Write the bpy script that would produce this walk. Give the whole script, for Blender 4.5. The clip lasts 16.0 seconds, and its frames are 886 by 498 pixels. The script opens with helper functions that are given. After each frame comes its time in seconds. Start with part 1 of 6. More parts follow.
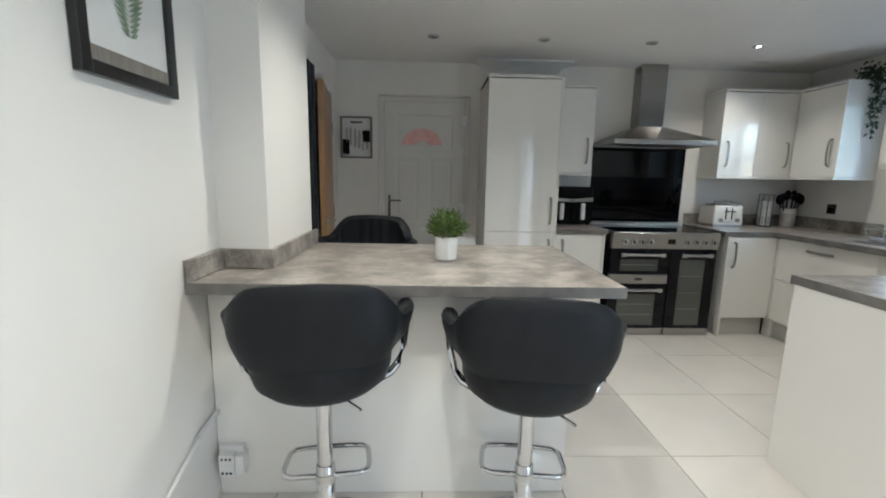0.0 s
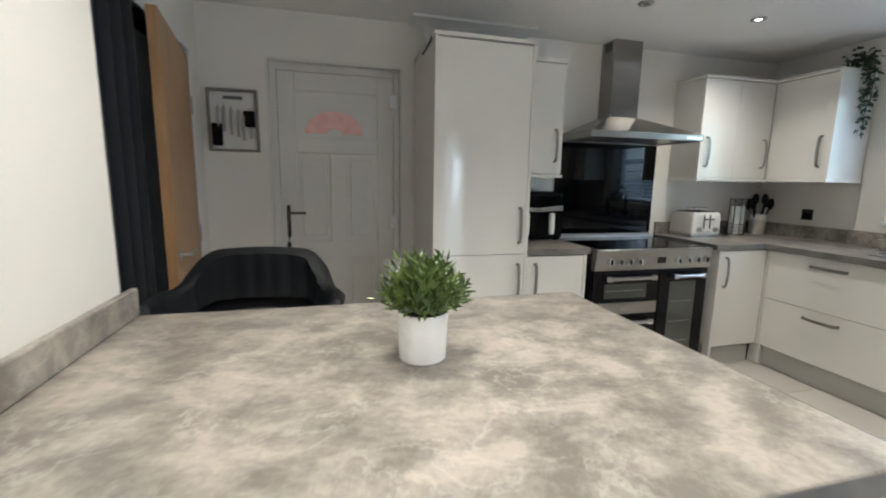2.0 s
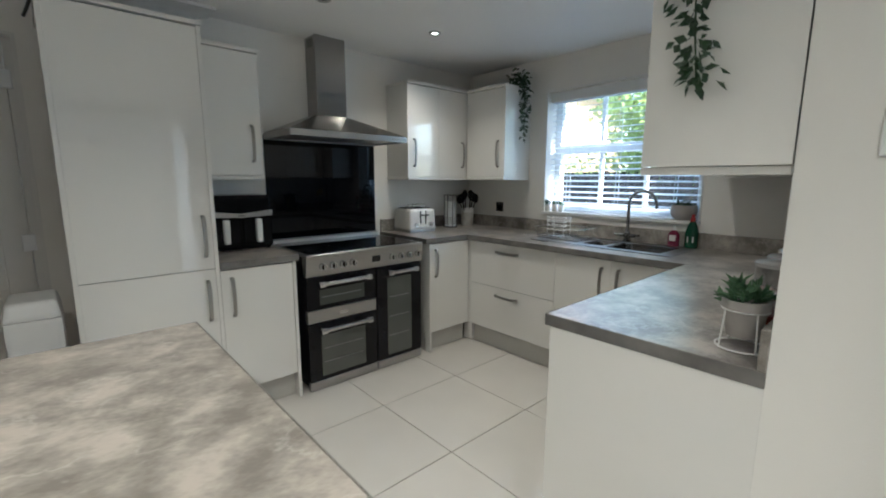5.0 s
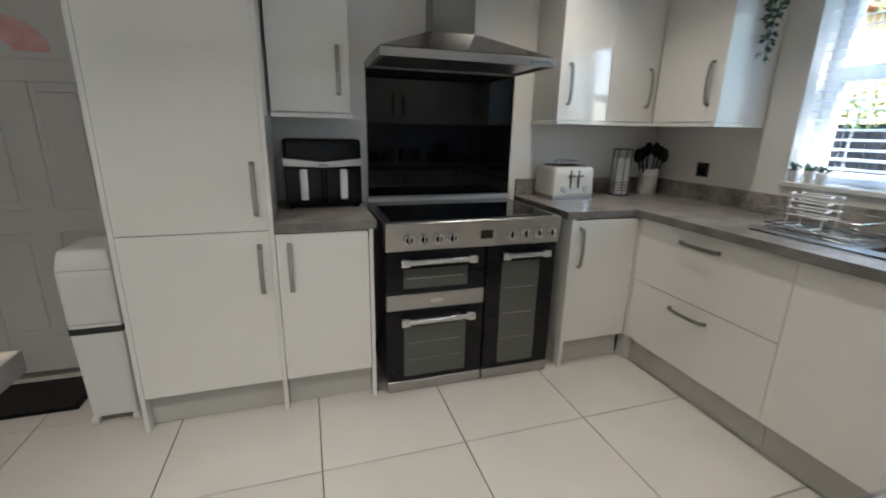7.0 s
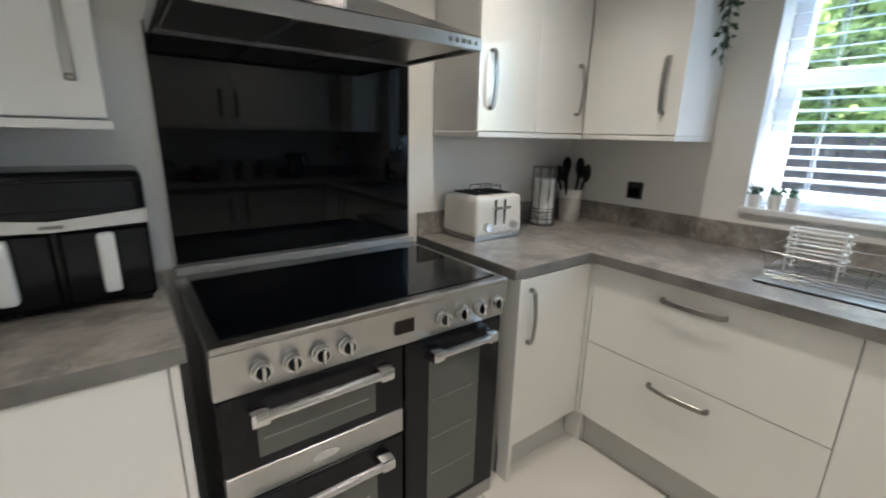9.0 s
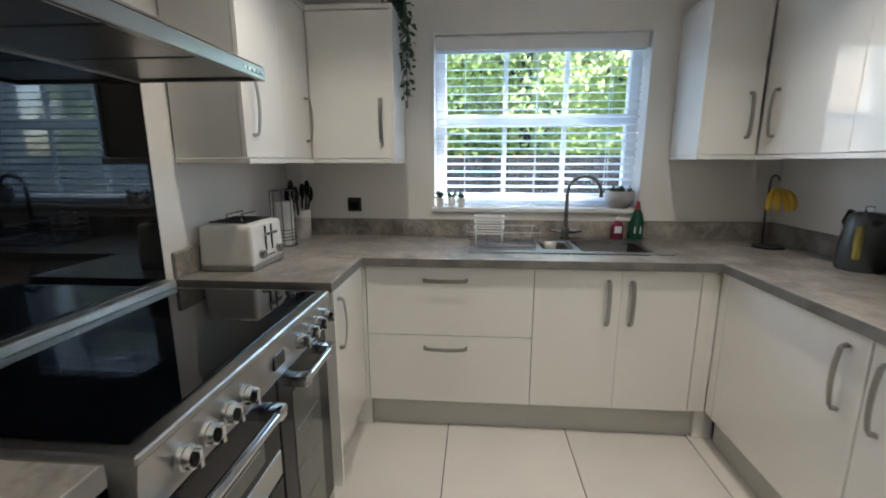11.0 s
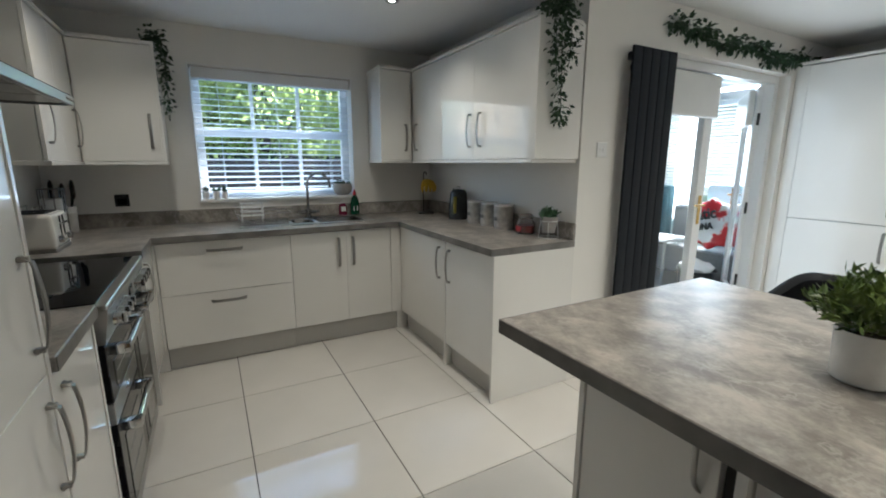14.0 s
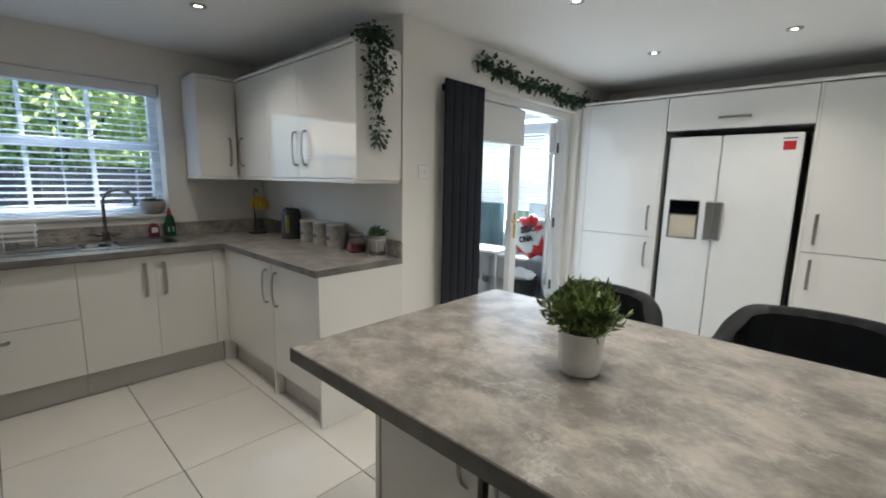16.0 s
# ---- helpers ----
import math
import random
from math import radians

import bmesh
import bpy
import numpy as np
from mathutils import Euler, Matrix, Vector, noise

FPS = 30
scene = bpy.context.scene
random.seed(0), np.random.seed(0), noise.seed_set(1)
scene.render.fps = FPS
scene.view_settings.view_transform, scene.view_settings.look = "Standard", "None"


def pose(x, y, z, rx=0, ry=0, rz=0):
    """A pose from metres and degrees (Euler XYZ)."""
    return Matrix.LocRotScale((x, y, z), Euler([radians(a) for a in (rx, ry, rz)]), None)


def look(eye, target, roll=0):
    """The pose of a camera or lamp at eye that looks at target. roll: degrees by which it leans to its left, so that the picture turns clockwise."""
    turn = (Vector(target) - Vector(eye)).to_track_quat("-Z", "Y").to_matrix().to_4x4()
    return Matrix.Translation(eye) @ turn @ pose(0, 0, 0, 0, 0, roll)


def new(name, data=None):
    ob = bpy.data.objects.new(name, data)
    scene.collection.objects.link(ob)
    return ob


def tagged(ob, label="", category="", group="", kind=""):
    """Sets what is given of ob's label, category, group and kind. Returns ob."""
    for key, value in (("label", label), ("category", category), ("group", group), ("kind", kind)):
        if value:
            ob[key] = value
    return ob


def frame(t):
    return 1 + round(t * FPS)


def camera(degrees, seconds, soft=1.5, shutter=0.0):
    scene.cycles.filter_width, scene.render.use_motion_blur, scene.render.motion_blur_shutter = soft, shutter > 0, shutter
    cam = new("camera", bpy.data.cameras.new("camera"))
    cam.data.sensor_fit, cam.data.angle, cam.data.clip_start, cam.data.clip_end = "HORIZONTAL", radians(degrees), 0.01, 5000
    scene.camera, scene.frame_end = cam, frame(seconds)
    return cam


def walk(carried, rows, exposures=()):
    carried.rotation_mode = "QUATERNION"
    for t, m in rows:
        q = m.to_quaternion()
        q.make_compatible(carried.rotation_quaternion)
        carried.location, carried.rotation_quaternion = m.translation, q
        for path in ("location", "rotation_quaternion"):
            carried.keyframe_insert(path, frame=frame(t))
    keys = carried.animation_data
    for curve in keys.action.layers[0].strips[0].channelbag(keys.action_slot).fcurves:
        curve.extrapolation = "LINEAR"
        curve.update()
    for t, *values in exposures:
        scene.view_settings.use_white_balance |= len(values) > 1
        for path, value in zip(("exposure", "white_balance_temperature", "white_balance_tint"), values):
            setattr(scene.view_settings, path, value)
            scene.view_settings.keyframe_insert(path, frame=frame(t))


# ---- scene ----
cam = camera(92.1, 16.0, soft=1.85, shutter=0.3)
PATH = [
    (0, (0.065, 0.029, 1.324), (0.133, 2.001, 0.995), 1.1),
    (0.5, (0.046, 0.272, 1.328), (0.139, 2.242, 0.998), 1.3),
    (1, (0.002, 0.544, 1.309), (0.147, 2.513, 0.987), 1.4),
    (1.5, (-0.057, 0.852, 1.344), (0.235, 2.802, 1.01), 1.3),
    (2, (-0.04, 1.147, 1.331), (0.46, 3.058, 1.016), 1.0),
    (2.5, (0.014, 1.33, 1.347), (0.738, 3.171, 1.048), 0.7),
    (3, (0.069, 1.375, 1.377), (1.064, 3.088, 1.103), 0.5),
    (3.5, (0.104, 1.322, 1.374), (1.358, 2.862, 1.141), 0.2),
    (4, (0.134, 1.242, 1.404), (1.534, 2.652, 1.173), 0.3),
    (5.2, (0.62, 1.05, 1.365), (1.927, 2.527, 1.02), 0.2),
    (6.3, (1.156, 1.411, 1.357), (2.251, 3.014, 0.877), 0.5),
    (6.5, (1.207, 1.46, 1.334), (2.138, 3.162, 0.846), 0.6),
    (7, (1.278, 1.63, 1.324), (1.865, 3.464, 0.785), 1.2),
    (7.5, (1.33, 1.848, 1.337), (1.781, 3.715, 0.779), 1.4),
    (8, (1.44, 2.097, 1.332), (1.899, 3.96, 0.766), 1.4),
    (8.5, (1.527, 2.331, 1.343), (2.265, 4.109, 0.801), 1.1),
    (9, (1.506, 2.543, 1.371), (2.671, 4.085, 0.855), 1.3),
    (9.5, (1.525, 2.688, 1.345), (3.106, 3.82, 0.881), 0.6),
    (10, (1.451, 2.821, 1.371), (3.29, 3.472, 0.931), 0.4),
    (12.3, (0.312, 3.117, 1.37), (2.273, 2.998, 0.995), 0.0),
    (12.5, (0.21, 3.149, 1.384), (2.164, 2.943, 1.007), 0.2),
    (13, (0.02, 3.183, 1.404), (1.909, 2.649, 1.024), -0.1),
    (13.5, (-0.098, 3.189, 1.399), (1.69, 2.381, 1.011), -0.1),
    (14, (-0.152, 3.174, 1.379), (1.57, 2.237, 0.986), 0.1),
    (14.5, (-0.209, 3.141, 1.379), (1.489, 2.162, 0.982), 0.3),
    (15, (-0.268, 3.068, 1.401), (1.359, 1.972, 1.01), 0.3),
    (15.5, (-0.306, 3.026, 1.418), (1.171, 1.727, 1.06), 0.7),
    (16, (-0.294, 3.02, 1.415), (1.052, 1.577, 1.094), 1.2),
]
EXPOSURES = [(0.0, 3.2, 5400, 4), (1.5, 3.42, 5600, 5), (2.5, 3.42, 5600, 4), (3.0, 3.3, 5450, 3), (4.0, 3.07, 5450, 3), (6.5, 2.83, 5400, 2), (7.0, 3.02, 5600, 6), (8.0, 3.38, 5600, 6), (9.0, 3.42, 5650, 6), (10.0, 3.35, 5700, 7), (12.5, 2.97, 5600, 5), (14.0, 2.75, 5550, 3), (16.0, 2.65, 5600, 5)]
SKY, SUN, LAMP, SKYDOOR, SKYWIN = 0.14, 2.6, 5.6, 1.6, 0.6
walk(cam, [(t, look(eye, target, roll)) for t, eye, target, roll in PATH], EXPOSURES)

# ---- light ----
world = bpy.data.worlds.new("sky")
scene.world = world
world.use_nodes = True
_n = world.node_tree.nodes
_sky = _n.new("ShaderNodeTexSky")
_sky.sky_type, _sky.sun_disc = "NISHITA", False
_sky.sun_elevation, _sky.sun_rotation = radians(46), radians(150)
world.node_tree.links.new(_sky.outputs[0], _n["Background"].inputs[0])
_n["Background"].inputs[1].default_value = SKY

sun = new("sun", bpy.data.lights.new("sun", "SUN"))
sun.data.energy, sun.data.angle, sun.data.color = SUN, radians(0.6), (1.0, 0.95, 0.88)
sun.matrix_world = look((0, 0, 30), (-14.6, 25.0, 0))

CEIL = 2.36
SPOTS = [(2.56, 3.42), (0.09, 2.08), (0.90, 2.08), (1.72, 2.08), (2.52, 2.08),
         (0.07, 0.78), (0.87, 0.78), (0.06, -0.43), (0.86, -0.43)]
UNLIT = [(0.08, 3.42), (0.91, 3.42), (1.735, 3.42)]
for sx, sy in SPOTS:
    lamp = new("downlight_lamp", bpy.data.lights.new("downlight_lamp", "SPOT"))
    lamp.data.energy, lamp.data.color = LAMP * (1.15 if sx < 0.5 and sy < 2 else 1.45 if sx < 0.5 else 0.55 if sx < 1.5 else 0.3 if sx < 2 else 0.7), (1.0, 0.84, 0.66)
    lamp.data.spot_size, lamp.data.spot_blend, lamp.data.shadow_soft_size = radians(130), 1.0, 0.006
    lamp.matrix_world = pose(sx, sy, CEIL - 0.012)

# Added area lamps stand in for daylight; the conservatory one brightens the larder.
for _name, _m, _w, _h, _e in (("patio_skylight", pose(1.765, -0.18, 1.05, 0, 90, 0), 1.9, 1.4, SKYDOOR), ("conservatory_fill_light", pose(2.75, -2.36, 1.35, 90, 0, 0), 1.5, 1.4, 4.0), ("window_skylight", pose(3.755, 2.635, 1.60, 0, 90, 0), 0.95, 1.12, SKYWIN)):
    lamp = new(_name, bpy.data.lights.new(_name, "AREA"))
    lamp.data.shape, lamp.data.size, lamp.data.size_y, lamp.data.energy = "RECTANGLE", _w, _h, _e
    lamp.data.color = (0.90, 0.95, 1.0) if _w > 1 else (0.56, 0.79, 1.0)
    lamp.matrix_world = _m

# ---- materials ----


def mat(name, color, rough=0.5, metal=0.0, var=0.06, scale=8.0, bump=0.0, bscale=60.0, coat=0.0, rvar=0.0, color2=None, detail=4.0, stretch=None, spec=0.5):
    """A surface with broad and fine variation in colour, gloss and relief."""
    m = bpy.data.materials.new(name)
    m.use_nodes = True
    nt = m.node_tree
    N, L = nt.nodes, nt.links
    b = N["Principled BSDF"]
    b.inputs["Roughness"].default_value, b.inputs["Metallic"].default_value = rough, metal
    b.inputs["Coat Weight"].default_value, b.inputs["Coat Roughness"].default_value = coat, 0.04
    b.inputs["Specular IOR Level"].default_value = spec
    tc = N.new("ShaderNodeTexCoord")
    src = tc.outputs["Object"]
    if stretch:
        mp = N.new("ShaderNodeMapping")
        mp.inputs["Scale"].default_value = stretch
        L.new(src, mp.inputs[0])
        src = mp.outputs[0]
    n1 = N.new("ShaderNodeTexNoise")
    n1.inputs["Scale"].default_value, n1.inputs["Detail"].default_value = scale, detail
    L.new(src, n1.inputs["Vector"])
    ramp = N.new("ShaderNodeValToRGB")
    c2 = color2 or [min(1, c * (1 + var)) for c in color]
    c1 = color if color2 else [c * (1 - var) for c in color]
    ramp.color_ramp.elements[0].position, ramp.color_ramp.elements[1].position = 0.3, 0.7
    ramp.color_ramp.elements[0].color, ramp.color_ramp.elements[1].color = (*c1, 1), (*c2, 1)
    L.new(n1.outputs["Fac"], ramp.inputs[0])
    L.new(ramp.outputs[0], b.inputs["Base Color"])
    if rvar:
        mr = N.new("ShaderNodeMapRange")
        mr.inputs["To Min"].default_value, mr.inputs["To Max"].default_value = max(0.0, rough - rvar), rough + rvar
        L.new(n1.outputs["Fac"], mr.inputs[0])
        L.new(mr.outputs[0], b.inputs["Roughness"])
    if bump:
        n2 = N.new("ShaderNodeTexNoise")
        n2.inputs["Scale"].default_value, n2.inputs["Detail"].default_value = bscale, 3
        L.new(src, n2.inputs["Vector"])
        bp = N.new("ShaderNodeBump")
        bp.inputs["Strength"].default_value, bp.inputs["Distance"].default_value = bump, 0.01
        L.new(n2.outputs["Fac"], bp.inputs["Height"])
        L.new(bp.outputs[0], b.inputs["Normal"])
    return m


def glow(name, color, strength):
    m = bpy.data.materials.new(name)
    m.use_nodes = True
    b = m.node_tree.nodes["Principled BSDF"]
    b.inputs["Base Color"].default_value = (*color, 1)
    b.inputs["Emission Color"].default_value, b.inputs["Emission Strength"].default_value = (*color, 1), strength
    return m


def glass(name, color=(1, 1, 1), rough=0.0, ior=1.45):
    m = bpy.data.materials.new(name)
    m.use_nodes = True
    b = m.node_tree.nodes["Principled BSDF"]
    b.inputs["Base Color"].default_value = (*color, 1)
    b.inputs["Transmission Weight"].default_value, b.inputs["Roughness"].default_value, b.inputs["IOR"].default_value = 1.0, rough, ior
    return m


def concrete_laminate():
    """Grey stone-effect laminate: cloudy beige and grey patches with pale scratchy veins."""
    m = bpy.data.materials.new("stone_laminate")
    m.use_nodes = True
    N, L = m.node_tree.nodes, m.node_tree.links
    b = N["Principled BSDF"]
    tc = N.new("ShaderNodeTexCoord")

    def tex(kind, scale, detail=6.0, dist=0.0, vec=None):
        n = N.new(kind)
        n.inputs["Scale"].default_value = scale
        if "Detail" in n.inputs:
            n.inputs["Detail"].default_value = detail
        if "Distortion" in n.inputs:
            n.inputs["Distortion"].default_value = dist
        L.new(vec or tc.outputs["Object"], n.inputs["Vector"])
        return n
    mp = N.new("ShaderNodeMapping")
    mp.inputs["Scale"].default_value = (0.95, 1.15, 1.0)
    mp.inputs["Rotation"].default_value = (0, 0, 0.5)
    L.new(tc.outputs["Object"], mp.inputs[0])
    big = tex("ShaderNodeTexNoise", 6.5, 15, 0.12, mp.outputs[0])
    big.inputs["Roughness"].default_value = 0.72
    r1 = N.new("ShaderNodeValToRGB")
    e = r1.color_ramp.elements
    e[0].position, e[0].color = 0.41, (0.18, 0.163, 0.146, 1)
    e[1].position, e[1].color = 0.60, (0.41, 0.372, 0.33, 1)
    mid = e.new(0.5)
    mid.color = (0.278, 0.256, 0.229, 1)
    L.new(big.outputs["Fac"], r1.inputs[0])
    vein = tex("ShaderNodeTexNoise", 6.0, 9, 0.3, mp.outputs[0])
    vein.inputs["Roughness"].default_value = 0.6
    r2 = N.new("ShaderNodeValToRGB")
    v = r2.color_ramp.elements
    v[0].position, v[0].color = 0.470, (0, 0, 0, 1)
    v[1].position, v[1].color = 0.512, (0, 0, 0, 1)
    pk = v.new(0.5)
    pk.color = (0.32, 0.32, 0.32, 1)
    L.new(vein.outputs["Fac"], r2.inputs[0])
    gate = tex("ShaderNodeTexNoise", 7.0, 3)
    r3 = N.new("ShaderNodeValToRGB")
    r3.color_ramp.elements[0].position, r3.color_ramp.elements[1].position = 0.42, 0.58
    L.new(gate.outputs["Fac"], r3.inputs[0])
    mul = N.new("ShaderNodeMath")
    mul.operation = "MULTIPLY"
    L.new(r2.outputs[0], mul.inputs[0])
    L.new(r3.outputs[0], mul.inputs[1])
    mix = N.new("ShaderNodeMix")
    mix.data_type = "RGBA"
    mix.inputs["B"].default_value = (0.62, 0.59, 0.55, 1)
    L.new(mul.outputs[0], mix.inputs["Factor"])
    L.new(r1.outputs[0], mix.inputs["A"])
    L.new(mix.outputs["Result"], b.inputs["Base Color"])
    b.inputs["Roughness"].default_value = 0.28
    fine = tex("ShaderNodeTexNoise", 90, 3)
    bp = N.new("ShaderNodeBump")
    bp.inputs["Strength"].default_value, bp.inputs["Distance"].default_value = 0.08, 0.005
    L.new(fine.outputs["Fac"], bp.inputs["Height"])
    L.new(bp.outputs[0], b.inputs["Normal"])
    return m


def per_piece(m, amount):
    """Vary a material's brightness a little from piece to piece."""
    N, L = m.node_tree.nodes, m.node_tree.links
    b = N["Principled BSDF"]
    link = b.inputs["Base Color"].links[0]
    info, mr, hsv = N.new("ShaderNodeObjectInfo"), N.new("ShaderNodeMapRange"), N.new("ShaderNodeHueSaturation")
    mr.inputs["To Min"].default_value, mr.inputs["To Max"].default_value = 1 - amount, 1 + amount
    L.new(info.outputs["Random"], mr.inputs[0])
    L.new(mr.outputs[0], hsv.inputs["Value"])
    L.new(link.from_socket, hsv.inputs["Color"])
    L.new(hsv.outputs[0], b.inputs["Base Color"])
    return m


M = {
    "wall": mat("wall_paint", (0.78, 0.76, 0.72), 0.6, var=0.015, scale=2.5, bump=0.06, bscale=220),
    "ceiling": mat("ceiling_paint", (0.80, 0.79, 0.77), 0.7, var=0.012, scale=2.0, bump=0.05, bscale=180),
    "gloss": mat("gloss_white_door", (0.78, 0.765, 0.73), 0.06, var=0.01, scale=3.0, coat=0.3, bump=0.008, bscale=12),
    "carcass": mat("carcass_white", (0.66, 0.65, 0.62), 0.35, var=0.02, scale=5.0),
    "plinth": mat("plinth_grey_white", (0.50, 0.49, 0.46), 0.28, var=0.03, scale=4.0),
    "trim": mat("white_satin_trim", (0.76, 0.755, 0.74), 0.35, var=0.015, scale=5.0),
    "upvc": mat("white_upvc", (0.80, 0.81, 0.82), 0.3, var=0.012, scale=5.0),
    "door": mat("painted_door_white", (0.70, 0.69, 0.66), 0.4, var=0.02, scale=4.0, bump=0.03, bscale=90),
    "stone": concrete_laminate(),
    # The upright edges' shade is put into this darker laminate grey.
    "edging": mat("shaded_laminate_edging", (0.11, 0.105, 0.098), 0.4, color2=(0.21, 0.20, 0.187), scale=9, detail=8, bump=0.03),
    "tile": per_piece(mat("cream_porcelain", (0.69, 0.66, 0.615), 0.045, var=0.03, scale=3.0, rvar=0.015, coat=0.25), 0.025),
    "grout": mat("grey_grout", (0.13, 0.125, 0.115), 0.8, var=0.15, scale=20),
    "steel": mat("brushed_steel", (0.43, 0.425, 0.415), 0.30, 1.0, var=0.06, scale=60, stretch=(1, 40, 40), rvar=0.06),
    "trimsteel": mat("satin_steel_trim", (0.66, 0.65, 0.63), 0.48, 1.0, var=0.05, scale=60, stretch=(1, 40, 40)),
    "hood": mat("hood_steel", (0.34, 0.33, 0.315), 0.25, 1.0, var=0.07, scale=40, stretch=(30, 30, 1), rvar=0.05),
    "chrome": mat("chrome", (0.60, 0.60, 0.60), 0.07, 1.0, var=0.02, scale=20),
    "nickel": mat("brushed_nickel", (0.33, 0.32, 0.30), 0.34, 1.0, var=0.05, scale=80, stretch=(40, 40, 2)),
    "blackglass": mat("black_glass", (0.0016, 0.002, 0.003), 0.03, var=0.02, scale=2.0, spec=0.28),
    "black": mat("black_enamel", (0.007, 0.007, 0.009), 0.18, var=0.1, scale=8.0, spec=0.25),
    "blackplastic": mat("black_plastic", (0.004, 0.004, 0.005), 0.16, var=0.1, scale=12.0, bump=0.01, spec=0.18),
    "ovenglass": mat("smoked_oven_glass", (0.085, 0.09, 0.08), 0.06, var=0.12, scale=2.0, coat=0.2),
    "rack": mat("oven_rack_wire", (0.23, 0.235, 0.225), 0.3, 0.6, var=0.1),
    "leather": mat("black_faux_leather", (0.010, 0.0112, 0.0135), 0.5, var=0.15, scale=14, bump=0.12, bscale=260, spec=0.22),
    "anthracite": mat("anthracite_paint", (0.007, 0.009, 0.013), 0.5, var=0.06, scale=6, bump=0.03, bscale=200, spec=0.2),
    "oak": mat("oak_veneer", (0.34, 0.19, 0.085), 0.42, color2=(0.46, 0.28, 0.13), scale=5, stretch=(9, 9, 0.7), bump=0.06, bscale=30),
    # Near-black that paints the shade inside gaps, slots and holes.
    "dark": mat("gap_shade", (0.02, 0.02, 0.02), 0.8, var=0.1),
    "mat": mat("black_coir_mat", (0.014, 0.013, 0.013), 0.95, var=0.4, scale=60, bump=0.6, bscale=300),
    "white": mat("white_plastic", (0.76, 0.76, 0.75), 0.28, var=0.015),
    "cream": mat("cream_enamel", (0.77, 0.745, 0.69), 0.2, var=0.02, coat=0.3),
    "ceramic": mat("white_ceramic", (0.78, 0.77, 0.75), 0.25, var=0.04, scale=25, bump=0.15, bscale=60),
    "soil": mat("soil", (0.03, 0.02, 0.014), 0.95, var=0.5, scale=60, bump=0.6, bscale=120),
    "leaf": mat("boxwood_leaf", (0.026, 0.060, 0.014), 0.42, color2=(0.17, 0.235, 0.055), scale=18),
    "ivy": mat("ivy_leaf", (0.013, 0.038, 0.015), 0.45, color2=(0.032, 0.075, 0.028), scale=16),
    "succulent": mat("succulent_leaf", (0.05, 0.12, 0.06), 0.45, color2=(0.10, 0.19, 0.09), scale=30),
    "paper": mat("print_paper", (0.72, 0.72, 0.70), 0.6, var=0.02),
    "fern": mat("fern_ink", (0.16, 0.22, 0.14), 0.7, color2=(0.30, 0.36, 0.25), scale=20),
    "frame_black": mat("black_frame", (0.012, 0.012, 0.012), 0.3, var=0.1),
    "frame_wood": mat("grey_wood_frame", (0.22, 0.20, 0.17), 0.55, var=0.15, scale=8, stretch=(12, 1, 1)),
    # Pink glass, made paler so its colour carries the daylight coming through.
    "pink": mat("pink_glass_with_daylight", (0.80, 0.44, 0.42), 0.25, color2=(0.88, 0.58, 0.56), scale=16),
    "slat": mat("blind_slat", (0.84, 0.86, 0.89), 0.45, var=0.01),
    "clear": glass("clear_glass"),
    # Tint added to dim the overbright view through the conservatory panes.
    "tinted": glass("dimming_glass", (0.34, 0.38, 0.38)),
    "jar": glass("candle_glass", (0.95, 0.90, 0.90)),
    "red": mat("red_wax", (0.22, 0.012, 0.02), 0.3, var=0.1),
    "pinksoap": mat("magenta_soap", (0.16, 0.018, 0.05), 0.2, var=0.1),
    "green": mat("green_bottle", (0.008, 0.06, 0.03), 0.15, var=0.1),
    "redcap": mat("red_cap", (0.34, 0.02, 0.025), 0.3, var=0.05),
    "banana": mat("banana_skin", (0.62, 0.42, 0.03), 0.45, color2=(0.55, 0.33, 0.03), scale=20),
    "grey": mat("grey_textured", (0.30, 0.285, 0.265), 0.45, color2=(0.52, 0.50, 0.47), scale=28, bump=0.25, bscale=70),
    "terracotta": mat("grey_pot", (0.36, 0.34, 0.32), 0.7, var=0.1, scale=20),
    "kettle": mat("slate_kettle", (0.045, 0.05, 0.05), 0.25, var=0.08, scale=10),
    "display": mat("clock_display", (0.012, 0.009, 0.008), 0.15, var=0.1),
    "gunmetal": mat("gunmetal", (0.25, 0.24, 0.23), 0.24, 1.0, var=0.05, scale=40),
    "unlit": mat("unlit_lamp_face", (0.16, 0.155, 0.15), 0.2, var=0.1, scale=30),
    "dispenser": mat("beige_dispenser", (0.42, 0.37, 0.27), 0.35, color2=(0.55, 0.49, 0.38), scale=6),
    "glow": glow("lamp_glow", (1.0, 0.92, 0.82), 4.0),
    "bezel": mat("satin_nickel_bezel", (0.42, 0.41, 0.39), 0.35, 1.0, var=0.04),
    "wire": mat("white_wire", (0.72, 0.72, 0.71), 0.3, var=0.03),
    "ink": mat("grey_ink", (0.14, 0.14, 0.14), 0.6, var=0.05),
    "sticker_red": mat("red_sticker", (0.45, 0.02, 0.03), 0.4, var=0.05),
}



def let_through(m, color, amount):
    """Add thin translucency to a material."""
    nt = m.node_tree
    tl, mx = nt.nodes.new("ShaderNodeBsdfTranslucent"), nt.nodes.new("ShaderNodeMixShader")
    tl.inputs[0].default_value, mx.inputs[0].default_value = (*color, 1), amount
    nt.links.new(nt.nodes["Principled BSDF"].outputs[0], mx.inputs[1])
    nt.links.new(tl.outputs[0], mx.inputs[2])
    nt.links.new(mx.outputs[0], nt.nodes["Material Output"].inputs[0])


M["hood"].node_tree.nodes["Principled BSDF"].inputs["Anisotropic"].default_value = 0.7
let_through(M["slat"], (0.80, 0.84, 0.90), 0.45)

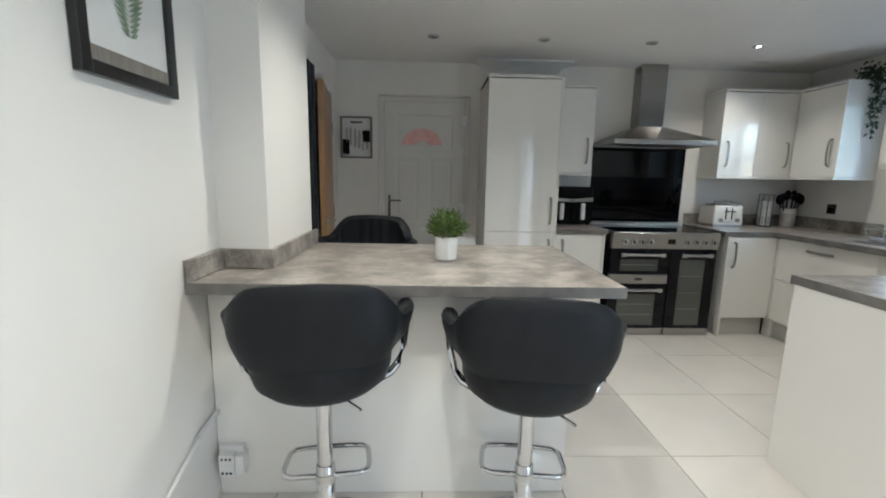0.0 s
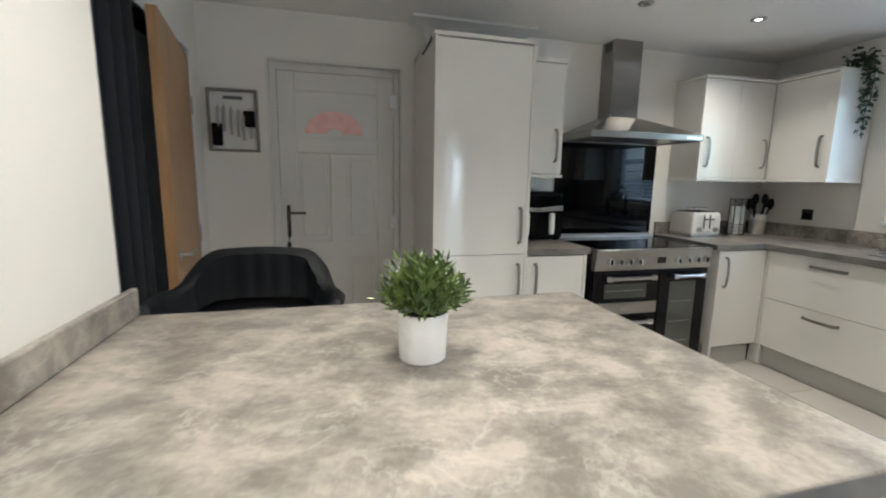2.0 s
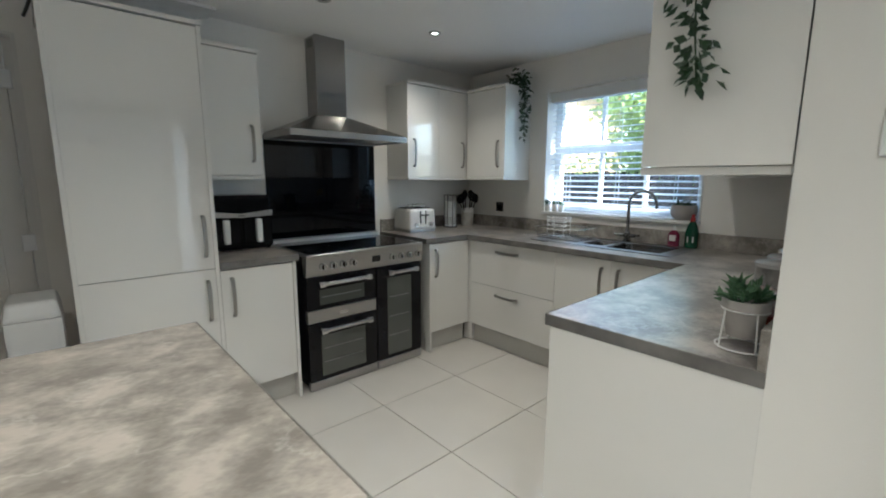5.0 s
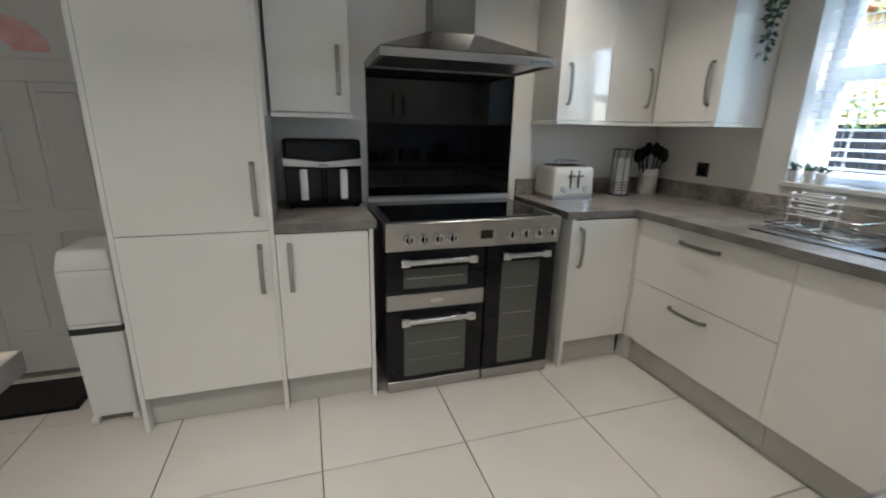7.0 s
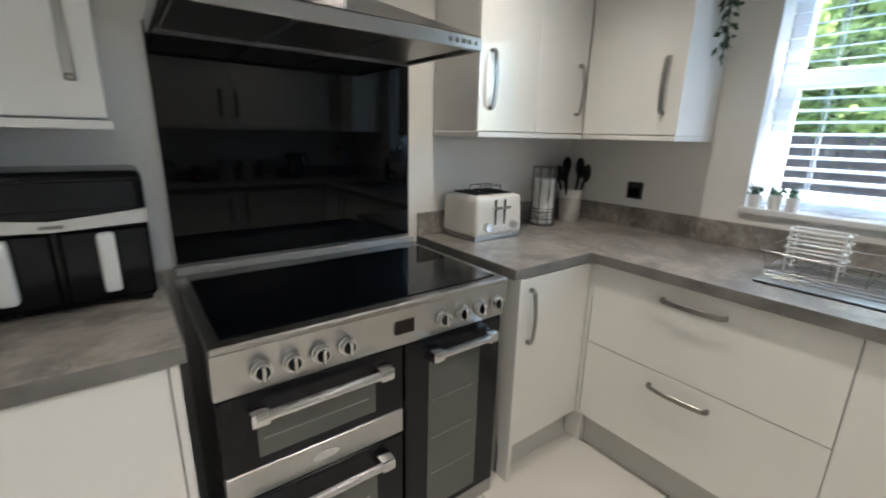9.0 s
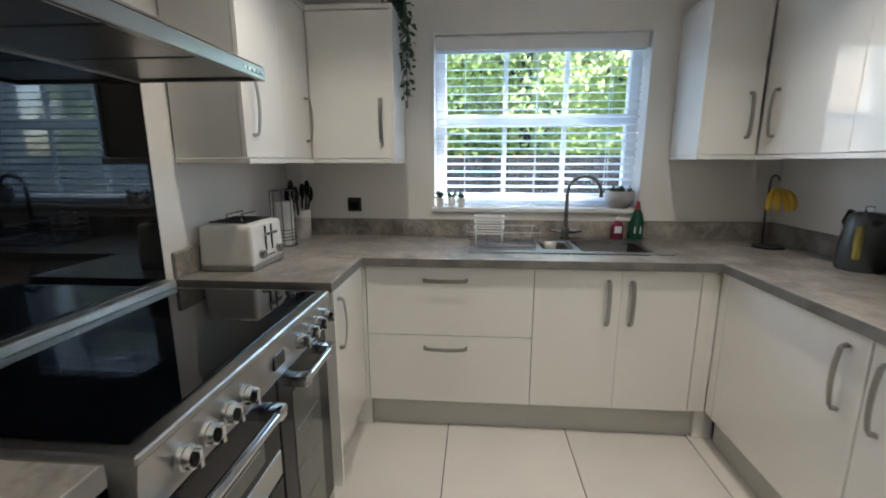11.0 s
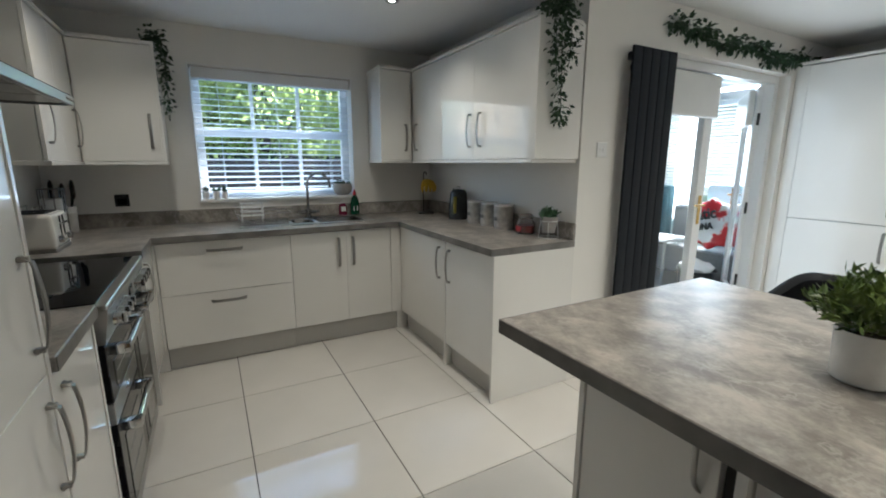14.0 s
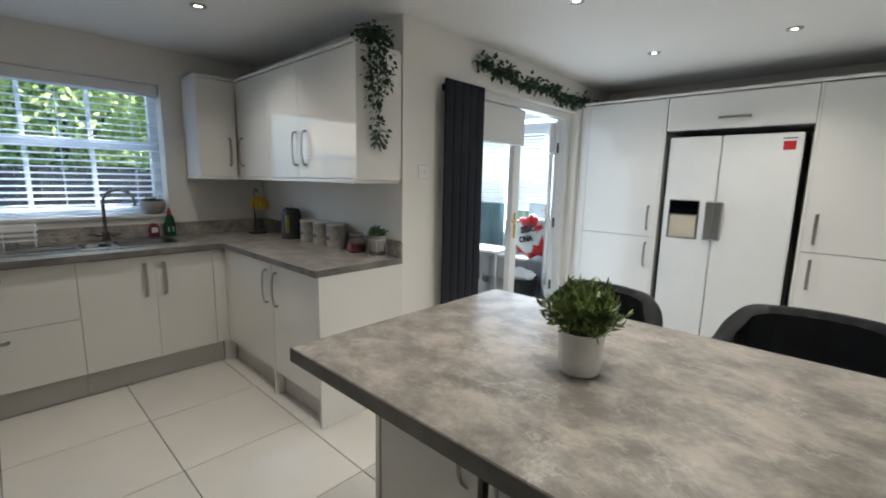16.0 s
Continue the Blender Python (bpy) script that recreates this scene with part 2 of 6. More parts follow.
# ---- building helpers ----


def bm_box(bm, a, b, bevel=0.0, segs=1):
    x0, y0, z0 = a
    x1, y1, z1 = b
    r = bmesh.ops.create_cube(bm, size=1, matrix=Matrix.LocRotScale(((x0 + x1) / 2, (y0 + y1) / 2, (z0 + z1) / 2), None, (abs(x1 - x0), abs(y1 - y0), abs(z1 - z0))))
    if bevel:
        edges = {e for v in r["verts"] for e in v.link_edges}
        bmesh.ops.bevel(bm, geom=list(edges), offset=bevel, segments=segs, affect="EDGES", profile=0.7)
    return bm


def bm_cyl(bm, base, r0, r1, h, seg=24, axis="z", caps=True):
    turn = {"z": Matrix(), "x": Matrix.Rotation(radians(90), 4, "Y"), "y": Matrix.Rotation(radians(-90), 4, "X")}[axis]
    m = Matrix.Translation(base) @ turn @ Matrix.Translation((0, 0, h / 2))
    bmesh.ops.create_cone(bm, cap_ends=caps, segments=seg, radius1=r0, radius2=r1, depth=h, matrix=m)
    return bm


def bm_lathe(bm, prof, seg=32, at=(0, 0, 0)):
    """Turn a profile of (radius, height) round the z axis."""
    rings = [[bm.verts.new((at[0] + max(r, 1e-4) * math.cos(2 * math.pi * k / seg), at[1] + max(r, 1e-4) * math.sin(2 * math.pi * k / seg), at[2] + z)) for k in range(seg)] for r, z in prof]
    for p, q in zip(rings, rings[1:]):
        for k in range(seg):
            bm.faces.new((p[k], p[(k + 1) % seg], q[(k + 1) % seg], q[k]))
    return bm


def bm_tube(bm, pts, r, seg=8, flat=1.0, up=(0, 0, 1)):
    """Sweep a round or flattened section along points."""
    pts = [Vector(p) for p in pts]
    rings = []
    for i, p in enumerate(pts):
        d = (pts[min(i + 1, len(pts) - 1)] - pts[max(i - 1, 0)]).normalized()
        ref = Vector(up) if abs(d.dot(Vector(up))) < 0.95 else Vector((1, 0, 0))
        s = d.cross(ref).normalized()
        n = s.cross(d).normalized()
        rings.append([bm.verts.new(p + s * r * math.cos(2 * math.pi * k / seg) + n * r * flat * math.sin(2 * math.pi * k / seg)) for k in range(seg)])
    for p, q in zip(rings, rings[1:]):
        for k in range(seg):
            bm.faces.new((p[k], p[(k + 1) % seg], q[(k + 1) % seg], q[k]))
    for ring in (rings[0][::-1], rings[-1]):
        bm.faces.new(ring)
    return bm


def arc(c, r, a0, a1, n, plane="xz"):
    out = []
    for k in range(n + 1):
        a = radians(a0 + (a1 - a0) * k / n)
        u, v = r * math.cos(a), r * math.sin(a)
        out.append({"xz": (c[0] + u, c[1], c[2] + v), "yz": (c[0], c[1] + u, c[2] + v), "xy": (c[0] + u, c[1] + v, c[2])}[plane])
    return out


def finish(bm, name, material, smooth=False):
    bmesh.ops.recalc_face_normals(bm, faces=bm.faces)
    me = bpy.data.meshes.new(name)
    bm.to_mesh(me)
    bm.free()
    me.materials.append(material)
    if smooth:
        me.polygons.foreach_set("use_smooth", [True] * len(me.polygons))
        me.set_sharp_from_angle(angle=radians(40))
    return me


def part(name, bm, material, parent, label="", smooth=False):
    ob = new(name, bm if isinstance(bm, bpy.types.Mesh) else finish(bm, name, material, smooth))
    ob.parent = parent
    if label:
        ob["label"] = label
    return ob


def block(name, a, b, material, parent, bevel=0.0015, label=""):
    return part(name, bm_box(bmesh.new(), a, b, bevel), material, parent, label)


def thing(name, m, label, category, group="", kind=""):
    ob = tagged(new(name), label, category, group, kind)
    ob.empty_display_size = 0.05
    ob.matrix_basis = m if isinstance(m, Matrix) else pose(*m)
    return ob


def solid(name, boxes, material, label, category, kind="structure", bevel=0.0, smooth=False):
    """One top-level mesh of boxes."""
    bm = bmesh.new()
    for a, b in boxes:
        bm_box(bm, a, b, bevel)
    return tagged(new(name, finish(bm, name, material, smooth)), label, category, "", kind)


def leaf_mesh(name, items, material):
    """Folded leaves: items are (place, direction along the leaf, normal, length, width)."""
    vs, fs = [], []
    for p, d, n, ln, w in items:
        d = d.normalized()
        s = d.cross(n)
        s = s.normalized() if s.length > 1e-5 else Vector((1, 0, 0))
        n = s.cross(d)
        k = len(vs)
        vs += [p, p + d * ln * 0.45 + s * w / 2 + n * w * 0.12, p + d * ln, p + d * ln * 0.45 - s * w / 2 + n * w * 0.12, p + d * ln * 0.5 - n * w * 0.06]
        fs += [(k, k + 1, k + 4), (k + 1, k + 2, k + 4), (k + 2, k + 3, k + 4), (k + 3, k, k + 4)]
    me = bpy.data.meshes.new(name)
    me.from_pydata([tuple(v) for v in vs], [], fs)
    me.materials.append(material)
    return me


def rnd_dir(rng):
    v = Vector((rng.gauss(0, 1), rng.gauss(0, 1), rng.gauss(0, 1)))
    return v.normalized()


# ---- structure ----
WX, PX, EX, WINX = -0.79, -0.59, 1.71, 3.65     # west wall, pier face, south-east wall, window wall
NY, SY, RY = 4.15, -1.72, 1.25                   # north wall, south wall, return wall
T = 0.12

solid("ground", [((-250, -250, -0.30), (250, 250, -0.16))], mat("lawn_and_soil", (0.035, 0.06, 0.02), 0.95, color2=(0.08, 0.10, 0.04), scale=1.5, bump=0.5, bscale=30), "green lawn round the house", "ground")
floor = solid("floor", [((-2.3, SY - T, -0.15), (WINX + 0.3, NY + 0.3, -0.006))], M["grout"], "grey grout bed under the floor tiles", "floor")
solid("ceiling", [((-2.3, SY - T, CEIL), (EX + 0.15, NY + 0.3, CEIL + 0.15)), ((EX + 0.15, RY - 0.13, CEIL), (WINX + 0.3, NY + 0.3, CEIL + 0.15))], M["ceiling"], "smooth white painted ceiling", "ceiling")

DX0, DX1, DZ = -0.42, 0.44, 2.075                 # front door opening
solid("wall_north", [((-2.3, NY, -0.1), (DX0, NY + 0.28, CEIL)), ((DX1, NY, -0.1), (WINX + 0.3, NY + 0.28, CEIL)), ((DX0, NY, DZ), (DX1, NY + 0.28, CEIL))], M["wall"], "white painted plaster wall with a front door", "wall")
WY0, WY1, WZ0, WZ1 = 2.02, 3.228, 1.098, 2.083
solid("wall_window", [((WINX, RY - 0.28, -0.1), (WINX + 0.28, WY0, CEIL)), ((WINX, WY1, -0.1), (WINX + 0.28, NY + 0.28, CEIL)), ((WINX, WY0, -0.1), (WINX + 0.28, WY1, WZ0)), ((WINX, WY0, WZ1), (WINX + 0.28, WY1, CEIL))], M["wall"], "white painted plaster wall with a window", "wall")
solid("wall_return", [((EX, RY - 0.25, -0.1), (WINX, RY, CEIL))], M["wall"], "white painted plaster return wall", "wall")
OY0, OY1, OZ = -1.03, 0.66, 2.08                 # patio door opening
solid("wall_east", [((EX, SY - T, -0.1), (EX + 0.22, OY0, CEIL)), ((EX, OY1, -0.1), (EX + 0.22, RY - 0.25, CEIL)), ((EX, OY0, OZ), (EX + 0.22, OY1, CEIL))], M["wall"], "white painted plaster wall with patio doors", "wall")
solid("wall_south", [((-2.3, SY - T, -0.1), (EX, SY, CEIL))], M["wall"], "white painted plaster wall behind tall units", "wall")
solid("wall_west", [((WX - T, SY, -0.1), (WX, 1.785, CEIL)), ((WX - T, 1.785, -0.1), (PX, 2.43, CEIL)), ((-0.92, 2.43, -0.1), (-0.80, 3.12, CEIL)), ((-0.92, 3.93, -0.1), (-0.80, NY, CEIL)), ((-0.92, 3.12, 2.02), (-0.80, 3.93, CEIL))], M["wall"], "white painted plaster wall with a projecting pier", "wall")
# The unlit hall's dimness is put into this dark wall colour.
solid("wall_hall", [((-2.42, 1.5, -0.1), (-2.30, NY + 0.28, CEIL)), ((-2.3, 1.5, -0.1), (-0.95, 1.6, CEIL))], mat("hall_dimness", (0.25, 0.24, 0.22), 0.7, var=0.03), "hallway wall beyond the oak door, its dimness put into the colour", "wall")

# ---- fitted units ----


def bow_handle(parent, c, length, axis="z", material="nickel"):
    """A flat bowed bar handle on a front that faces -y; c is its middle on the front's face."""
    bm = bmesh.new()
    rings = []
    for k in range(17):
        u = k / 16 * 2 - 1
        off = 0.021 + 0.013 * (1 - u * u) - (0.016 * max(0.0, (abs(u) - 0.94) / 0.06) if abs(u) > 0.94 else 0.0)
        ring = []
        for du, dv in ((-0.0098, 0.0), (-0.0082, 0.0025), (0.0082, 0.0025), (0.0098, 0.0), (0.0082, -0.0025), (-0.0082, -0.0025)):
            p = [c[0], c[1] - off - dv, c[2]]
            p[2 if axis == "z" else 0] += u * length / 2
            p[0 if axis == "z" else 2] += du
            ring.append(bm.verts.new(p))
        rings.append(ring)
    for r0, r1 in zip(rings, rings[1:]):
        for k in range(6):
            bm.faces.new((r0[k], r0[(k + 1) % 6], r1[(k + 1) % 6], r1[k]))
    bm.faces.new(rings[0][::-1]), bm.faces.new(rings[-1])
    for sgn in (-1, 1):
        lo = [c[0] - 0.0075, c[1] - 0.022, c[2] - 0.0075]
        hi = [c[0] + 0.0075, c[1] + 0.0005, c[2] + 0.0075]
        ax = 2 if axis == "z" else 0
        lo[ax], hi[ax] = c[ax] + sgn * (length / 2 - 0.008) - 0.006, c[ax] + sgn * (length / 2 - 0.008) + 0.006
        bm_box(bm, lo, hi, 0.002)
    return part("handle", bm, M[material], parent, "bowed brushed nickel handle", True)


def front(parent, x0, x1, z0, z1, y=0.0, handle=None, name="door"):
    """A gloss slab front 18 mm thick, its face at y; handle is (x, z, axis, length)."""
    d = block(name, (x0 + 0.0006, y, z0 + 0.0006), (x1 - 0.0006, y + 0.018, z1 - 0.0006), M["gloss"], parent, 0.001)
    if handle:
        bow_handle(d, (handle[0], y, handle[1]), handle[3], handle[2])
    return d


def unit(name, m, w, depth, z0, z1, label, category, fronts, plinth=0.0, ends=(), rim=False, group="fitted kitchen units", body_top=None):
    """A fitted unit that faces -y: its left front corner is the origin; fronts are (x0, x1, z0, z1, handle, name)."""
    t = thing(name, m, label, category, group)
    block("body", (0.002, 0.019, z0 + plinth), (w - 0.002, depth, body_top or z1), M["carcass"], t, 0.001)
    for x0, x1, a, b, h, nm in fronts:
        front(t, x0, x1, a, b, 0.0, h, nm)
    if plinth:
        block("plinth", (0.0, 0.055, z0 + 0.002), (w, 0.073, z0 + plinth - 0.002), M["plinth"], t, 0.001)
    for e in ends:
        block("end_panel", (e, -0.004, z0), (e + 0.019, depth, z1 + 0.002), M["gloss"], t, 0.001)
    if rim:
        for z in (z0 - 0.022, z1 + 0.001):
            block("cornice_strip", (-0.004 if rim in ("l", "b") else 0.0, -0.012, z), (w + (0.004 if rim in ("r", "b") else 0), depth, z + 0.021), M["gloss"], t, 0.002)
    return t


FY = 3.55
VH = 0.225
tall = unit("larder_unit", (0.545, FY, 0), 0.565, 0.597, 0.0, 2.112, "tall gloss white larder unit with two doors", "cabinet",
            [(0, 0.565, 0.893, 2.108, (0.522, 1.07, "z", VH), "door"), (0, 0.565, 0.165, 0.8905, (0.522, 0.722, "z", VH), "door")], 0.16, (-0.019, 0.565))
block("top_panel", (-0.026, -0.01, 2.116), (0.590, 0.598, 2.136), M["gloss"], tall)
# coved boxing on the ceiling behind the larder unit's top
bm = bmesh.new()
last = None
for k in range(7):
    u = k / 6
    c = 1 - math.cos(u * math.pi / 2)
    xa, xb, yb, z = 0.61 - 0.12 * c, 1.215 + 0.10 * c, 4.10 - 0.13 * c, 2.225 + 0.118 * math.sin(u * math.pi / 2)
    ring = [bm.verts.new(p) for p in ((xa, 4.149, z), (xa, yb, z), (xb, yb, z), (xb, 4.149, z))]
    if last:
        for j in range(4):
            bm.faces.new((last[j], last[(j + 1) % 4], ring[(j + 1) % 4], ring[j]))
    else:
        bm.faces.new(ring[::-1])
    last = ring
bm.faces.new(last)
bm_box(bm, (0.478, 3.955, 2.3435), (1.326, 4.148, 2.3595))
tagged(new("trim", finish(bm, "trim", M["trim"], True)), "white coved boxing under the ceiling above the larder unit", "trim", "", "structure")

unit("base_unit", (1.131, FY, 0), 0.40, 0.598, 0.0, 0.880, "gloss white base unit beside the range cooker", "cabinet",
     [(0, 0.40, 0.165, 0.874, (0.055, 0.72, "z", VH), "door")], 0.16, (0.402,))
unit("wall_unit", (1.137, 3.855, 0), 0.367, 0.29, 1.388, 2.115, "gloss white wall unit above the air fryer", "cabinet",
     [(0, 0.365, 1.391, 2.112, (0.31, 1.582, "z", VH), "door")], rim="r")
unit("wall_unit", (2.647, 3.85, 0), 0.665, 0.29, 1.388, 2.115, "gloss white double wall unit beside the cooker hood", "cabinet",
     [(0, 0.3325, 1.391, 2.112, (0.060, 1.582, "z", VH), "door"), (0.3325, 0.665, 1.391, 2.112, (0.602, 1.582, "z", VH), "door")], rim="l")
unit("wall_unit", pose(3.312, 3.846, 0, 0, 0, -90), 0.44, 0.335, 1.388, 2.115, "gloss white wall unit beside the window", "cabinet",
     [(0, 0.424, 1.391, 2.112, (0.375, 1.582, "z", VH), "door")], ends=(0.424,), rim="r")
unit("corner_base_unit", (2.60, 3.53, 0), 0.43, 0.60, 0.0, 0.880, "gloss white corner base unit with one door", "cabinet",
     [(0.019, 0.43, 0.165, 0.874, (0.06, 0.722, "z", VH), "door")], 0.16, (0.0,))
unit("drawer_unit", pose(3.03, 3.508, 0, 0, 0, -90), 0.815, 0.62, 0.0, 0.880, "gloss white base unit with two deep drawers", "drawer unit",
     [(0, 0.8145, 0.526, 0.874, (0.39, 0.812, "x", 0.22), "drawer_front"), (0, 0.8145, 0.165, 0.5235, (0.39, 0.462, "x", 0.22), "drawer_front")], 0.16)
unit("sink_unit", pose(3.03, 2.692, 0, 0, 0, -90), 0.82, 0.62, 0.0, 0.880, "gloss white sink base unit with two doors", "cabinet",
     [(0, 0.405, 0.165, 0.874, (0.345, 0.715, "z", VH), "door"), (0.405, 0.765, 0.165, 0.874, (0.455, 0.715, "z", VH), "door"), (0.768, 0.82, 0.165, 0.874, None, "filler_panel")], 0.16, body_top=0.70)
unit("base_unit", pose(3.03, 1.84, 0, 0, 0, 180), 0.75, 0.59, 0.0, 0.880, "gloss white base unit with one door on the return run", "cabinet",
     [(0.0, 0.057, 0.165, 0.874, None, "filler_panel"), (0.06, 0.745, 0.165, 0.874, (0.69, 0.72, "z", VH), "door")], 0.16, (0.745,))
unit("base_unit", pose(2.266, 1.84, 0, 0, 0, 180), 0.538, 0.59, 0.0, 0.880, "gloss white end base unit with one door and end panel", "cabinet",
     [(0.003, 0.536, 0.165, 0.874, (0.06, 0.72, "z", VH), "door")], 0.16, (0.538,))
unit("wall_unit", pose(3.335, 1.872, 0, 0, 0, -90), 0.29, 0.31, 1.405, 2.135, "narrow gloss white wall unit beside the window", "cabinet",
     [(0.019, 0.28, 1.408, 2.132, (0.225, 1.595, "z", VH), "door")], ends=(0.0,), rim="l")
unit("wall_unit", pose(3.335, 1.58, 0, 0, 0, 180), 0.535, 0.325, 1.405, 2.135, "gloss white wall unit over the return worktop", "cabinet",
     [(0.0, 0.535, 1.408, 2.132, (0.10, 1.595, "z", VH), "door")], rim=True)
unit("wall_unit", pose(2.80, 1.58, 0, 0, 0, 180), 1.063, 0.325, 1.405, 2.135, "gloss white double wall unit over the return worktop", "cabinet",
     [(0.0, 0.445, 1.408, 2.132, (0.41, 1.595, "z", VH), "door"), (0.445, 1.063, 1.408, 2.132, (0.535, 1.595, "z", VH), "door")], ends=(1.063,), rim="r")

# worktops, with raised upstands
wt = thing("worktop", (3.30, 3.0, 0.882), "grey stone-effect laminate worktop in a U shape", "worktop")


def wbox(parent, name, a, b, o, bevel=0.003):
    return block(name, [a[k] - o[k] for k in range(3)], [b[k] - o[k] for k in range(3)], M["stone"], parent, bevel)


WO = (3.30, 3.0, 0.882)
SX0, SX1, SKY0, SKY1 = 3.15, 3.60, 2.00, 3.00    # sink cut-out
wbox(wt, "worktop_slab", (2.565, 3.52, 0.882), (3.0, NY, 0.922), WO)
wbox(wt, "worktop_slab", (3.0, SKY1, 0.882), (WINX, NY, 0.922), WO, 0)
wbox(wt, "worktop_slab", (3.0, SKY0, 0.882), (SX0, SKY1, 0.922), WO, 0)
wbox(wt, "worktop_slab", (SX1, SKY0, 0.882), (WINX, SKY1, 0.922), WO, 0)
wbox(wt, "worktop_slab", (3.0, RY, 0.882), (WINX, SKY0, 0.922), WO, 0)
wbox(wt, "worktop_slab", (1.708, RY, 0.882), (3.0, 1.862, 0.922), WO)
wbox(wt, "upstand", (2.565, NY - 0.02, 0.923), (WINX - 0.02, NY, 1.027), WO)
wbox(wt, "upstand", (WINX - 0.02, RY + 0.021, 0.923), (WINX, NY, 1.027), WO)
wbox(wt, "upstand", (1.705, RY, 0.923), (WINX, RY + 0.02, 1.027), WO)
ws = thing("worktop", (1.35, 3.82, 0.882), "short grey stone-effect laminate worktop under the air fryer", "worktop")
wbox(ws, "worktop_slab", (1.131, 3.535, 0.882), (1.567, NY, 0.922), (1.35, 3.82, 0.882))

# breakfast bar
bar = thing("breakfast_bar", (0.0, 1.95, 0), "grey stone-effect breakfast bar on a gloss white base", "breakfast bar")
BO = (0.0, 1.95, 0)
BZ = 0.943
wbox(bar, "bar_top", (PX + 0.003, 1.512, BZ - 0.042), (0.787, 2.478, BZ), BO)
wbox(bar, "bar_top", (WX + 0.002, 1.512, BZ - 0.042), (PX + 0.003, 1.783, BZ), BO)
wbox(bar, "upstand", (WX + 0.002, 1.514, BZ + 0.001), (WX + 0.024, 1.782, BZ + 0.080), BO)
wbox(bar, "upstand", (WX + 0.024, 1.762, BZ + 0.001), (PX + 0.003, 1.782, BZ + 0.080), BO)
wbox(bar, "upstand", (PX + 0.003, 1.762, BZ + 0.001), (PX + 0.023, 2.478, BZ + 0.080), BO)


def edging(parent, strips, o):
    """Laminate edging strips, 2 mm proud of a slab's visible edges, darkened for the edges' shade."""
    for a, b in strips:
        part("edging", bm_box(bmesh.new(), [a[k] - o[k] for k in range(3)], [b[k] - o[k] for k in range(3)], 0.0008), M["edging"], parent, "edging strip with the edge's shade put into its darker grey")


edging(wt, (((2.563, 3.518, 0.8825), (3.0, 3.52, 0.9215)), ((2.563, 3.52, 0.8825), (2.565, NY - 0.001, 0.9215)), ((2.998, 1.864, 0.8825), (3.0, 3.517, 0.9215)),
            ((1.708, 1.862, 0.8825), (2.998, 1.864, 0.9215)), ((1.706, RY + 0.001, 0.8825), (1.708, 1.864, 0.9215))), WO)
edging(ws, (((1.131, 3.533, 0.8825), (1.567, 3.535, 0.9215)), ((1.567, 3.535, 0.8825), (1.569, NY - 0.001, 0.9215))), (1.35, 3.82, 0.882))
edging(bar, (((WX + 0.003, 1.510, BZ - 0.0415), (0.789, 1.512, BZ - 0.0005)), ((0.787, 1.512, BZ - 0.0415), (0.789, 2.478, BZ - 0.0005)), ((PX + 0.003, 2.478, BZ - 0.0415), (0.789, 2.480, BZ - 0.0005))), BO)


def gbox(parent, name, a, b, o, m, bevel=0.0015, label=""):
    return block(name, [a[k] - o[k] for k in range(3)], [b[k] - o[k] for k in range(3)], M[m], parent, bevel, label)


gbox(bar, "back_panel", (-0.787, 1.655, 0.002), (0.652, 1.673, BZ - 0.043), BO, "gloss")
gbox(bar, "end_panel", (0.632, 1.675, 0.002), (0.652, 2.288, BZ - 0.043), BO, "gloss")
gbox(bar, "body", (-0.58, 1.675, 0.15), (0.630, 2.262, BZ - 0.045), BO, "carcass")
gbox(bar, "plinth", (-0.58, 2.20, 0.002), (0.630, 2.218, 0.148), BO, "plinth")
for xa, xb, hx in ((0.262, 0.630, 0.30), (-0.18, 0.232, 0.19), (-0.575, -0.185, -0.24)):
    d = gbox(bar, "door", (xa, 2.265, 0.165), (xb, 2.284, BZ - 0.048), BO, "gloss")
    h = bmesh.new()
    bm_tube(h, [(hx, 2.284 - 1.95 + 0.03 * (1 - (k / 6 - 1) ** 4), 0.78 + VH / 2 * (k / 6 - 1)) for k in range(13)], 0.0075, 8, 0.45, up=(0, 1, 0))
    part("handle", h, M["nickel"], d, "bowed brushed nickel handle", True)
# Dark strip painted as the shade in the gap between two doors.
gbox(bar, "gap_shade_strip", (0.236, 2.25, 0.165), (0.258, 2.27, BZ - 0.048), BO, "dark")

# tall units with fridge freezer
SFY = -1.09
unit("larder_unit", pose(1.615, SFY, 0, 0, 0, 180), 0.675, 0.60, 0.0, 2.145, "tall gloss white larder unit beside the fridge freezer", "cabinet",
     [(0.0, 0.675, 0.942, 2.14, (0.615, 1.11, "z", VH), "door"), (0.0, 0.675, 0.165, 0.937, (0.615, 0.775, "z", VH), "door")], 0.16, (0.677,), group="tall kitchen units")
unit("bridging_unit", pose(0.915, SFY, 0, 0, 0, 180), 0.985, 0.60, 1.868, 2.145, "gloss white bridging unit over the fridge freezer", "cabinet",
     [(0.0, 0.985, 1.871, 2.14, (0.49, 1.95, "x", 0.22), "door")], group="tall kitchen units")
unit("larder_unit", pose(-0.072, SFY, 0, 0, 0, 180), 0.71, 0.60, 0.0, 2.145, "tall gloss white larder unit with two doors near the corner", "cabinet",
     [(0.02, 0.71, 0.942, 2.14, (0.085, 1.11, "z", VH), "door"), (0.02, 0.71, 0.165, 0.937, (0.085, 0.775, "z", VH), "door")], 0.16, (0.0,), group="tall kitchen units")
solid("trim", [((WX, SY + 0.02, 2.149), (EX - 0.005, SFY + 0.02, 2.171))], M["gloss"], "gloss white cornice strip over the tall units", "trim", bevel=0.002)
